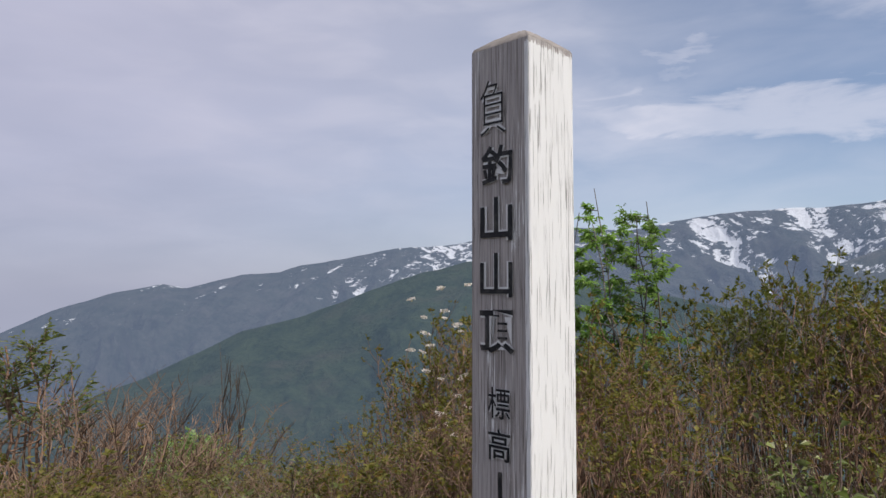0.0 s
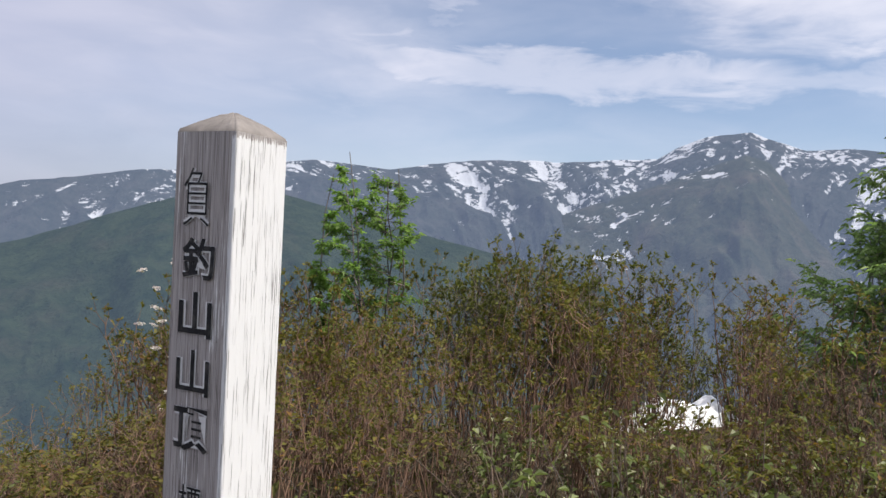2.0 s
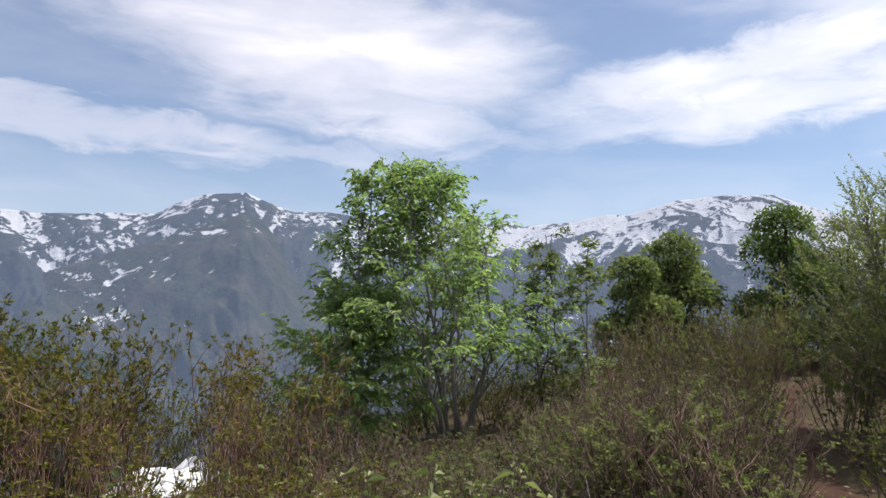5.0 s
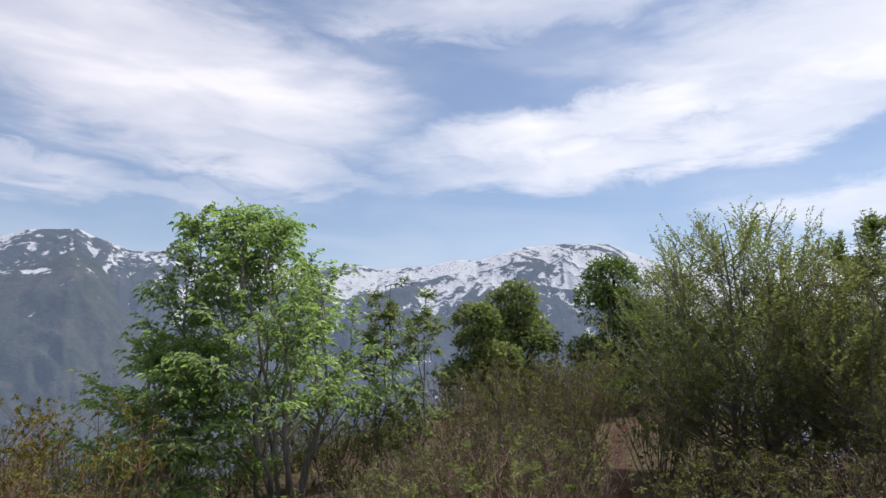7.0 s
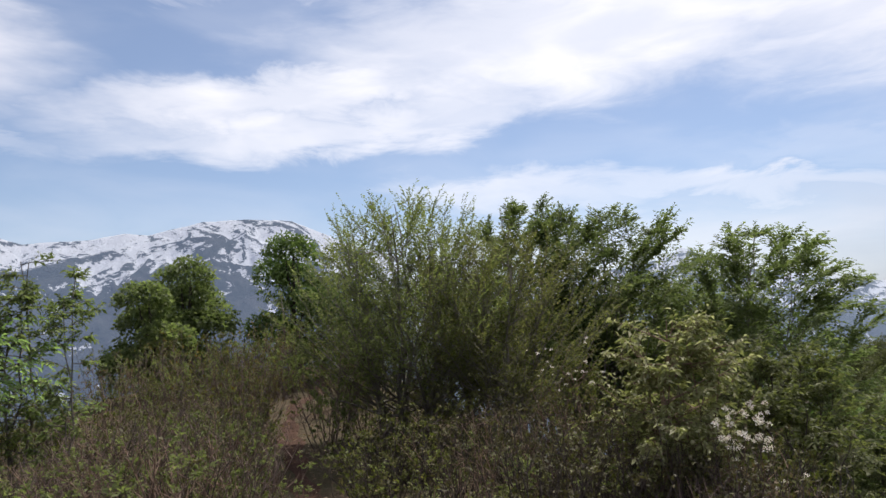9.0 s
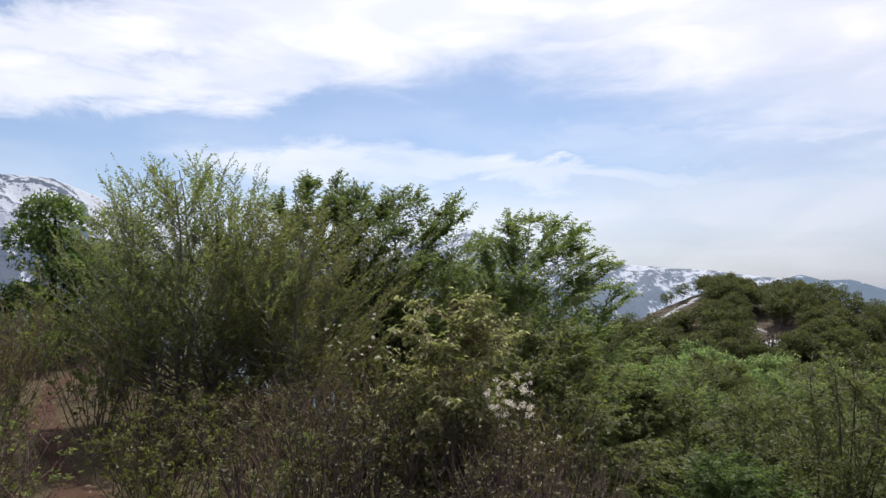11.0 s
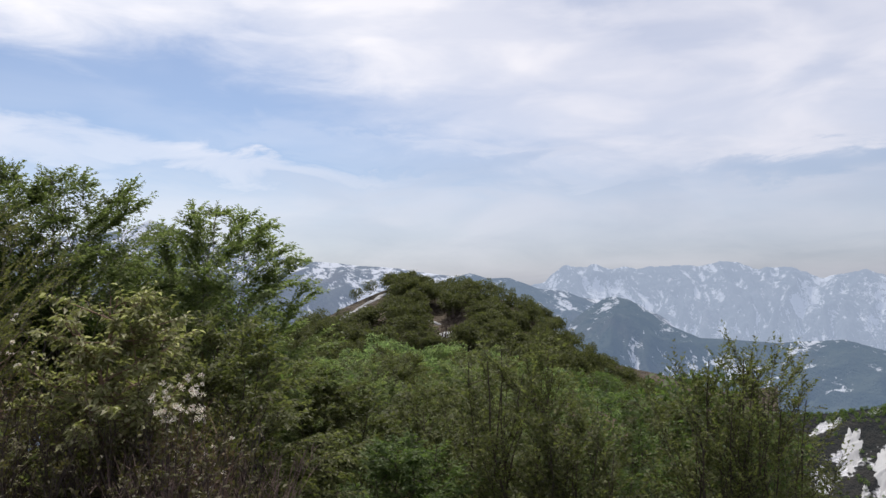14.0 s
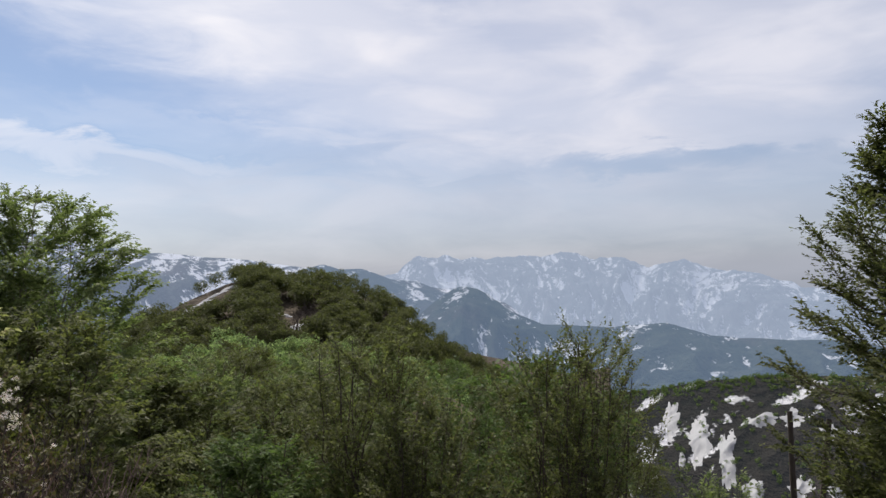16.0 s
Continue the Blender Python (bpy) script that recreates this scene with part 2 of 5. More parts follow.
def leaf_material(name, dark, light, odd, glow=0.4):
    """Leaves: thin, a little glossy, letting light through; every leaf its own tone."""
    m, n = material(name)
    island = n.add("ShaderNodeNewGeometry").outputs["Random Per Island"]
    obj = n.add("ShaderNodeObjectInfo").outputs["Random"]
    pos = n.add("ShaderNodeTexCoord").outputs["Object"]
    patch = n.noise(pos, 1.6, 3.0)
    t = n.math("MULTIPLY_ADD", island, 0.6, n.math("MULTIPLY", patch, 0.5))
    c = n.mix(n.ramp(t, 0.15, 0.95), (*dark, 1), (*light, 1))
    c = n.mix(n.ramp(n.math("FRACT", n.math("MULTIPLY", island, 7.31)), 0.80, 0.99), c, (*odd, 1))
    hsv = n.add("ShaderNodeHueSaturation")
    n.put(hsv.inputs["Color"], c)
    n.put(hsv.inputs["Value"], n.math("MULTIPLY_ADD", obj, 0.35, 0.82))
    c = hsv.outputs[0]
    solid = principled(n, c, 0.6, spec=0.2)
    thin = n.add("ShaderNodeBsdfTranslucent")
    n.put(thin.inputs[0], n.mix(1.0, c, (1.08, 1.22, 0.72, 1), "MULTIPLY"))
    mixer = n.add("ShaderNodeMixShader")
    mixer.inputs[0].default_value = glow
    n.put(mixer.inputs[1], solid), n.put(mixer.inputs[2], thin.outputs[0])
    finish(n, mixer.outputs[0])
    return m


def bark_material(name, dark, light):
    m, n = material(name)
    pos = n.add("ShaderNodeTexCoord").outputs["Object"]
    grain = n.noise(n.scaled(pos, (14, 14, 3)), 2.0, 5.0, 0.65)
    spots = n.noise(pos, 3.0, 3.0)
    obj = n.add("ShaderNodeObjectInfo").outputs["Random"]
    island = n.add("ShaderNodeNewGeometry").outputs["Random Per Island"]
    t = n.math("ADD", n.math("MULTIPLY", grain, 0.45), n.math("ADD", n.math("MULTIPLY", spots, 0.35), n.math("MULTIPLY_ADD", island, 0.35, n.math("MULTIPLY", obj, 0.1))))
    finish(n, principled(n, n.mix(n.ramp(t, 0.3, 0.95), (*dark, 1), (*light, 1)), 0.85, grain, 0.004))
    return m


def mountain_material(name, dark, light, rock, haze_glow, haze_share, snow=(0.86, 0.88, 0.92), patch=1.0, fall=0.8):
    """A far mountainside: woods, scrub and old snow in the gullies; kilometres of bright haze are put in as emission.
    """
    m, n = material(name)
    pos = n.add("ShaderNodeTexCoord").outputs["Object"]
    grove = n.noise(pos, 0.012, 6.0, 0.62)
    fine = n.noise(pos, 0.06, 5.0, 0.7)
    c = n.mix(n.ramp(n.math("MULTIPLY_ADD", fine, 0.5, n.math("MULTIPLY", grove, 0.6)), 0.35, 0.75), (*dark, 1), (*light, 1))
    c = n.mix(n.math("MULTIPLY", n.ramp(n.noise(pos, 0.005, 5.0, 0.6), 0.5, 0.72), 0.6), c, (*rock, 1))
    lying = n.add("ShaderNodeAttribute")
    lying.attribute_name = "snow"
    att = lying.outputs["Fac"]
    streak = n.noise(n.scaled(pos, (1.0, 1.0, fall)), 0.022 * patch, 5.0, 0.62, 0.8)
    blotch = n.noise(n.scaled(pos, (1.0, 1.0, fall * 1.6)), 0.045 * patch, 5.0, 0.66, 1.0)
    s = n.math("ADD", n.math("MULTIPLY", streak, 0.9), n.math("MULTIPLY", blotch, 0.6))
    s = n.ramp(n.math("ADD", s, n.math("SUBTRACT", att, 0.5)), 0.95, 1.02)
    c = n.mix(s, c, (*snow, 1))
    surface = principled(n, c, 0.9, n.math("ADD", fine, grove), 14.0, 0.1)
    # distance haze painted in: a flat glow mixed over the surface
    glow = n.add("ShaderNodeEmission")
    glow.inputs[0].default_value = (*haze_glow, 1)
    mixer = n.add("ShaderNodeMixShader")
    mixer.inputs[0].default_value = haze_share
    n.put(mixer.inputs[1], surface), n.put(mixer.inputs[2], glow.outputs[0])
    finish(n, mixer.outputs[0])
    return m


def ground_material():
    m, n = material("leaf_mould")
    pos = n.add("ShaderNodeTexCoord").outputs["Object"]
    a, b = n.noise(pos, 1.3, 6.0, 0.65), n.noise(pos, 28.0, 4.0, 0.7)
    c = n.mix(n.ramp(a, 0.35, 0.68), (0.075, 0.052, 0.036, 1), (0.06, 0.055, 0.03, 1))
    c = n.mix(n.ramp(b, 0.5, 0.75), c, (0.16, 0.115, 0.075, 1))
    far = n.noise(pos, 0.02, 6.0)
    c = n.mix(n.ramp(far, 0.45, 0.7), c, (0.045, 0.07, 0.022, 1))
    finish(n, principled(n, c, 0.95, b, 0.03, 0.1))
    return m


def soil_material():
    m, n = material("trodden_soil")
    pos = n.add("ShaderNodeTexCoord").outputs["Object"]
    a, b = n.noise(pos, 2.2, 5.0, 0.6), n.noise(pos, 40.0, 5.0, 0.7)
    c = n.mix(n.ramp(a, 0.3, 0.7), (0.05, 0.028, 0.02, 1), (0.088, 0.05, 0.036, 1))
    c = n.mix(n.ramp(b, 0.55, 0.72), c, (0.14, 0.095, 0.068, 1))
    finish(n, principled(n, c, 0.95, b, 0.02, 0.1))
    return m


# fresh is a factor on the two snow tones
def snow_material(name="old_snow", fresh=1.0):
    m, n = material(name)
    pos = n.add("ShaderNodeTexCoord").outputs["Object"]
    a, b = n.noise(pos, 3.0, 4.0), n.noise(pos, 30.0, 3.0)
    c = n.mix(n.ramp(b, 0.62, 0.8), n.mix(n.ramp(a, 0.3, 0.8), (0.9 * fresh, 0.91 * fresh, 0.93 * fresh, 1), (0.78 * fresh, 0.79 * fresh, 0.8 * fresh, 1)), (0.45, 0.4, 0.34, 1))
    finish(n, principled(n, c, 0.6, a, 0.05, 0.3))
    return m


GREEN_ROWAN = leaf_material("rowan_leaf", (0.115, 0.195, 0.05), (0.25, 0.37, 0.11), (0.33, 0.43, 0.17), 0.58)
GREEN_TREE = leaf_material("fresh_leaf", (0.15, 0.22, 0.088), (0.3, 0.395, 0.165), (0.4, 0.445, 0.265), 0.6)
GREEN_BEECH = leaf_material("beech_leaf", (0.096, 0.121, 0.052), (0.201, 0.234, 0.1), (0.257, 0.279, 0.138), 0.55)
GREEN_HILL = leaf_material("hill_leaf", (0.14, 0.19, 0.095), (0.275, 0.345, 0.175), (0.33, 0.36, 0.22), 0.72)
GREEN_DARK = leaf_material("dark_leaf", (0.06, 0.09, 0.034), (0.125, 0.172, 0.058), (0.175, 0.215, 0.085), 0.5)
GREEN_MUTED = leaf_material("muted_leaf", (0.063, 0.0697, 0.029), (0.134, 0.1411, 0.056), (0.172, 0.1722, 0.078), 0.5)
GREEN_WILLOW = leaf_material("willow_leaf", (0.11, 0.125, 0.05), (0.222, 0.245, 0.1), (0.27, 0.27, 0.135), 0.58)
OLIVE_WILLOW = leaf_material("olive_willow_leaf", (0.095, 0.096, 0.04), (0.19, 0.185, 0.075), (0.24, 0.21, 0.105), 0.55)
GREEN_OLIVE = leaf_material("olive_leaf", (0.0817, 0.0817, 0.0224), (0.1935, 0.172, 0.043), (0.2064, 0.1118, 0.0344), 0.45)
GREEN_SCRUB = leaf_material("scrub_leaf", (0.069, 0.0782, 0.0202), (0.138, 0.1426, 0.0386), (0.2024, 0.1656, 0.0736), 0.42)
PALE_LEAF = leaf_material("pale_leaf", (0.13, 0.132, 0.055), (0.255, 0.252, 0.12), (0.42, 0.39, 0.26), 0.4)
BLOSSOM = leaf_material("white_blossom", (0.6, 0.52, 0.52), (0.82, 0.77, 0.76), (0.72, 0.55, 0.56), 0.25)
BROAD_LEAF = leaf_material("broad_leaf", (0.12, 0.15, 0.055), (0.24, 0.27, 0.12), (0.5, 0.48, 0.34), 0.4)
RED_LEAF = leaf_material("russet_leaf", (0.085, 0.06, 0.036), (0.165, 0.12, 0.068), (0.15, 0.14, 0.05), 0.3)
DIM_LEAF = leaf_material("dim_leaf", (0.05, 0.045, 0.02), (0.11, 0.092, 0.042), (0.14, 0.14, 0.05), 0.3)
DRY_LEAF = leaf_material("dry_leaf", (0.11, 0.07, 0.045), (0.25, 0.17, 0.11), (0.36, 0.27, 0.2), 0.2)
BARK_GREY = bark_material("grey_bark", (0.05, 0.042, 0.036), (0.24, 0.21, 0.18))
BARK_RED = bark_material("red_brown_bark", (0.08, 0.05, 0.036), (0.25, 0.165, 0.115))
BARK_STEM = bark_material("red_stem_bark", (0.085, 0.05, 0.034), (0.285, 0.175, 0.12))
BARK_DARK = bark_material("dark_bark", (0.03, 0.023, 0.019), (0.095, 0.073, 0.06))
BARK_DRY = bark_material("dry_twig", (0.065, 0.045, 0.035), (0.22, 0.165, 0.13))
BARK_MAUVE = bark_material("mauve_twig", (0.08, 0.055, 0.047), (0.26, 0.185, 0.155))
BARK_PALE = bark_material("pale_bark", (0.06, 0.053, 0.047), (0.32, 0.29, 0.26))
GROUND, SOIL, SNOW = ground_material(), soil_material(), snow_material()
# same snow with its tones scaled to 0.37, for the far patches
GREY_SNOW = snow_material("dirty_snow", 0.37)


# ---- ground ----
def ground_z(x, y):
    """Height of the summit and its slopes."""
    x, y = np.asarray(x, float), np.asarray(y, float)
    s = x * 0.9994 + y * 0.0349
    c = -x * 0.0349 + y * 0.9994
    left = np.maximum(c - 3.4, 0)
    right = np.maximum(-c - 2.6, 0)
    z = -0.2 * left - 0.012 * np.minimum(left, 25) ** 2 - 0.35 * np.maximum(left - 25, 0)
    fall = -0.5 * right - 0.014 * np.minimum(right, 14) ** 2 - 0.8 * np.maximum(right - 14, 0)
    d = np.hypot(x, y)
    side = np.abs(x * -math.cos(radians(143)) + y * math.sin(radians(143)))
    saddle = -7.0 - 0.055 * d - 0.6 * np.maximum(side - 14, 0)
    z = z + np.where(c < 0, np.maximum(fall, np.minimum(saddle, 0)), 0)
    z = z - 0.18 * np.maximum(s - 26, 0) - 0.3 * np.maximum(-s - 6, 0)
    z = np.maximum(z, -420 - 0.01 * d)
    bump = (fbm(x * 0.5, y * 0.5, 4, 5) - 0.5) * 0.35 * smooth(0.6, 4, d)
    return z + bump


def gz(x, y):
    return float(ground_z(np.array([x]), np.array([y]))[0])


def build_ground():
    az = np.radians(np.linspace(0, 360, 241)[:-1])
    r = np.concatenate([[0.0], np.geomspace(0.25, 5200, 120)])
    rr, aa = np.meshgrid(r, az, indexing="ij")
    x, y = rr * np.sin(aa) + 0.2, rr * np.cos(aa) - 0.2
    v = np.stack([x, y, ground_z(x, y)], -1).reshape(-1, 3)
    m = len(az)
    i, j = np.meshgrid(np.arange(len(r) - 1), np.arange(m), indexing="ij")
    j2 = (j + 1) % m
    q = np.stack([i * m + j, i * m + j2, (i + 1) * m + j2, (i + 1) * m + j], -1).reshape(-1, 4)[:, ::-1]
    ob = part("ground", mesh_from("ground", v, quads=q, smooth_shade=True), GROUND)
    tagged(ob, "brown leaf-strewn mountain top falling away into valleys", "ground", kind="structure")


build_ground()


def range_of_hills(name, label, crest, radius, front, base, mat, relief=60.0, grain=260.0, snow=(0.0, 0.0), step=0.18, rows=60, seed=1, back=0.25, rough=1.0, snow_at=None):
    """A mountain range on an arc: crest = bearings and height angles seen from the summit."""
    c = np.array(crest, float).reshape(-1, 2)
    az = np.arange(c[0, 0], c[-1, 0], step)
    el = np.interp(az, c[:, 0], c[:, 1])
    arc = np.radians(az) * radius
    el = el + (fbm(arc / (radius * 0.03), arc * 0, 5, seed) - 0.5) * 0.5 * rough
    top = radius * np.tan(np.radians(el)) + EYE + 0.3
    def height(aa, uu):
        tt = np.interp(aa, az, top)
        ends = smooth(0, 4, aa - az[0]) * smooth(0, 4, az[-1] - aa)
        tt = base + (tt - base) * (0.35 + 0.65 * ends)
        r = front + (radius - front) * uu
        arcs = np.radians(aa) * radius
        # spurs run down aslant and branch; valleys are cut between them
        w1 = fbm(arcs / (grain * 2.2), r / (grain * 2.2), 3, seed + 3) - 0.5
        w2 = fbm(arcs / (grain * 2.2) + 40, r / (grain * 2.2), 3, seed + 4) - 0.5
        a2 = arcs + w1 * grain * 1.8 + (radius - r) * 0.45 * np.sin(arcs / (grain * 3.5) + seed)
        r2 = r + w2 * grain * 1.8
        spurs = fbm(a2 / (grain * 1.7), r2 / (grain * 3.6), 2, seed + 41, ridged=True)
        ridge = fbm(a2 / (grain * 0.62), r2 / (grain * 1.15), 3, seed + 5, ridged=True)
        fine = fbm(a2 / (grain * 0.2), r2 / (grain * 0.32), 3, seed + 9, ridged=True)
        shape = np.where(uu <= 1, np.clip(uu, 0, 1) ** 0.85, 1 - (uu - 1) * 1.1)
        mask = np.clip((1 - uu) / 0.5, 0, 1) ** 0.75 * np.clip(uu * 6, 0, 1)
        carve = (1 - spurs) * 1.0 + (1 - ridge) * 0.45 + (1 - fine) * 0.14
        z = base + (tt - base) * shape - mask * relief * (carve - 0.45)
        return r, z, ridge * 0.4 + fine * 0.6, spurs

    u = np.concatenate([np.linspace(0, 1, rows) ** 0.8, 1 + np.linspace(0.03, 1, 12) * back])
    uu, aa = np.meshgrid(u, az, indexing="ij")
    r, z, ridge, spurs = height(aa, uu)
    x, y = r * np.sin(np.radians(aa)), r * np.cos(np.radians(aa))
    v = np.stack([x, y, z], -1).reshape(-1, 3)
    m = len(az)
    i, j = np.meshgrid(np.arange(len(u) - 1), np.arange(m - 1), indexing="ij")
    q = np.stack([i * m + j, (i + 1) * m + j, (i + 1) * m + j + 1, i * m + j + 1], -1).reshape(-1, 4)[:, ::-1]
    me = mesh_from(name, v, quads=q, smooth_shade=True)
    # old snow lies in the gullies and under the crest
    low, high = snow
    amount = low + (high - low) * smooth(0.42, 0.95, uu)
    if snow_at is not None:
        amount = amount + np.interp(aa, snow_at[0::2], snow_at[1::2])
    gully = np.clip((0.66 - ridge) * 0.8 + (0.66 - spurs) * 0.25, -0.3, 0.3)
    a = me.attributes.new("snow", "FLOAT", "POINT")
    a.data.foreach_set("value", np.clip(0.5 + amount + gully * 1.5, 0, 1).astype(np.float32).ravel())
    tagged(part(name, me, mat), label, "mountain", kind="structure")
    return height


# emission colour of the painted haze on the nearer ranges
HAZE_GLOW_BLUE = (0.182, 0.236, 0.368)
M_MAIN = mountain_material("main_range", (0.03, 0.042, 0.036), (0.085, 0.09, 0.08), (0.11, 0.105, 0.10), HAZE_GLOW_BLUE, 0.52, patch=1.5)
M_SPUR = mountain_material("spur", (0.03, 0.044, 0.03), (0.09, 0.094, 0.064), (0.15, 0.125, 0.10), HAZE_GLOW_BLUE, 0.45, patch=1.5)
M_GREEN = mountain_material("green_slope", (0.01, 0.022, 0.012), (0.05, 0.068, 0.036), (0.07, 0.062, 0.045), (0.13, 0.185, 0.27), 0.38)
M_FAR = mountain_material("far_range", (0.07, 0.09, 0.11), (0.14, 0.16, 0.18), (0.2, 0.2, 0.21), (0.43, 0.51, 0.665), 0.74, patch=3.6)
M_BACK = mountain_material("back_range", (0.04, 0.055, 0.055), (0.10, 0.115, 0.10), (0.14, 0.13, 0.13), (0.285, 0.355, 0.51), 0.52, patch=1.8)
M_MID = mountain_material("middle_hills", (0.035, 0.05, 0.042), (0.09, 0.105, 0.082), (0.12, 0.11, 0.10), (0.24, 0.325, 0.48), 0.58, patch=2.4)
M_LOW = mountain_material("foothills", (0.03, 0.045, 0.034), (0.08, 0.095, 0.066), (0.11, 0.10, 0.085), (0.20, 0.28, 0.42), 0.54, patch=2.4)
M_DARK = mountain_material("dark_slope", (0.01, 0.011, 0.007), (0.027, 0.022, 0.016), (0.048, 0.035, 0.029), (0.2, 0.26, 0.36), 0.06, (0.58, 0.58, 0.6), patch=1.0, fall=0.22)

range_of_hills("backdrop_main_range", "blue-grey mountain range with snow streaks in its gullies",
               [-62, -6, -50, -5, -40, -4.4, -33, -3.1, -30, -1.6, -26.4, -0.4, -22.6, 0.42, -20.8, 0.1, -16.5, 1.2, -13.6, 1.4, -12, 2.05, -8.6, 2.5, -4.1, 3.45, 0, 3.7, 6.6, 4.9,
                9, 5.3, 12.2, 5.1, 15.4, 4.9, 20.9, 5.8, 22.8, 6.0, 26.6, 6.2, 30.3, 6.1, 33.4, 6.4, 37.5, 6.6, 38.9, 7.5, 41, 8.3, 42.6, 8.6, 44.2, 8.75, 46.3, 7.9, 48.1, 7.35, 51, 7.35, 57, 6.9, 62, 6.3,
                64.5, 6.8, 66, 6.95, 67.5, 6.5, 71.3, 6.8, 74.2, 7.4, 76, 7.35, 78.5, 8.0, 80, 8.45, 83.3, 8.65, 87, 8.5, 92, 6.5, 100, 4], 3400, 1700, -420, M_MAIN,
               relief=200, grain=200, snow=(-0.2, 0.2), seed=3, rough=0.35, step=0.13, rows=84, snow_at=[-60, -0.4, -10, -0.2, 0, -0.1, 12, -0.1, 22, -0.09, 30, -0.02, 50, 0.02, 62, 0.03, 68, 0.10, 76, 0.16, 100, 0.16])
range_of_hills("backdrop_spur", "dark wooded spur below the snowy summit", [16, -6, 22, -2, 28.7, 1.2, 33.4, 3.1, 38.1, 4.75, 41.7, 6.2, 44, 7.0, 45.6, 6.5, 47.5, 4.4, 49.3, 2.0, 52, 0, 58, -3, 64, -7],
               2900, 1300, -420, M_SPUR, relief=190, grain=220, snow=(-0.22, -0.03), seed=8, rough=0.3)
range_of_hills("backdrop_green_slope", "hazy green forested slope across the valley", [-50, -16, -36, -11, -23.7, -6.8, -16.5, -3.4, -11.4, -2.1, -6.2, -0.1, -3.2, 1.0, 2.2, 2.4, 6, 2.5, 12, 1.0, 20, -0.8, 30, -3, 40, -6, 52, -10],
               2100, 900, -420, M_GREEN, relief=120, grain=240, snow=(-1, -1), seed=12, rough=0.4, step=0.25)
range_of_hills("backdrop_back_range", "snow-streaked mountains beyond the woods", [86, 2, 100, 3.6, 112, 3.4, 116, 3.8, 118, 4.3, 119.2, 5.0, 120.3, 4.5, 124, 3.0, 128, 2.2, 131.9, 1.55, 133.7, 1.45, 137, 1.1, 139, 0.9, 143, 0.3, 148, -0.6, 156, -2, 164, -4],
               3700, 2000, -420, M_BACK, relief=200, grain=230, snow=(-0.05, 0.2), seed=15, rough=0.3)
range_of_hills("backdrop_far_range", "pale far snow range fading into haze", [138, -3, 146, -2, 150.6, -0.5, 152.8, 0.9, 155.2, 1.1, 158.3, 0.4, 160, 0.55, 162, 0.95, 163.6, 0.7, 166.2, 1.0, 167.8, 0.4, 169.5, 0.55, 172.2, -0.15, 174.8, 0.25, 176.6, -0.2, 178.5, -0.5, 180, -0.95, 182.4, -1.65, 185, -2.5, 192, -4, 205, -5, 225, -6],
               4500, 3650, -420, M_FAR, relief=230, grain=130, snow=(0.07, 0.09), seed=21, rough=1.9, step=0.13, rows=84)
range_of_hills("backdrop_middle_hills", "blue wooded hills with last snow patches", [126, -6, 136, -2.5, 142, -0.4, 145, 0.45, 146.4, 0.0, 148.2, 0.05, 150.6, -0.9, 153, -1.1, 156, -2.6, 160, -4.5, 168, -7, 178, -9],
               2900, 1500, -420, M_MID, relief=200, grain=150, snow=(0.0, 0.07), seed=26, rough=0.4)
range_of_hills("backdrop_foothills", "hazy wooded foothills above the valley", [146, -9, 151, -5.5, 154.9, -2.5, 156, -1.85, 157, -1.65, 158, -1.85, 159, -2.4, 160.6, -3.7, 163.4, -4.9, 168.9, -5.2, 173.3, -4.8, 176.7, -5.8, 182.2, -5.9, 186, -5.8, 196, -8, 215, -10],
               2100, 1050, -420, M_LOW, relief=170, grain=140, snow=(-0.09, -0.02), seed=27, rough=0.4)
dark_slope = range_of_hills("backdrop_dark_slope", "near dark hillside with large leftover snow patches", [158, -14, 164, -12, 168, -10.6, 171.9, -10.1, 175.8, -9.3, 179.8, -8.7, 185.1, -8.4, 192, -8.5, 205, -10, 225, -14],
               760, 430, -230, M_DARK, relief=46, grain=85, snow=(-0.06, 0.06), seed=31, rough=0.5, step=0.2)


# ---- the summit post ----
POST_EDGE, POST_TURN, POST_W = (0.1363, 1.0487), 45.6, 0.123


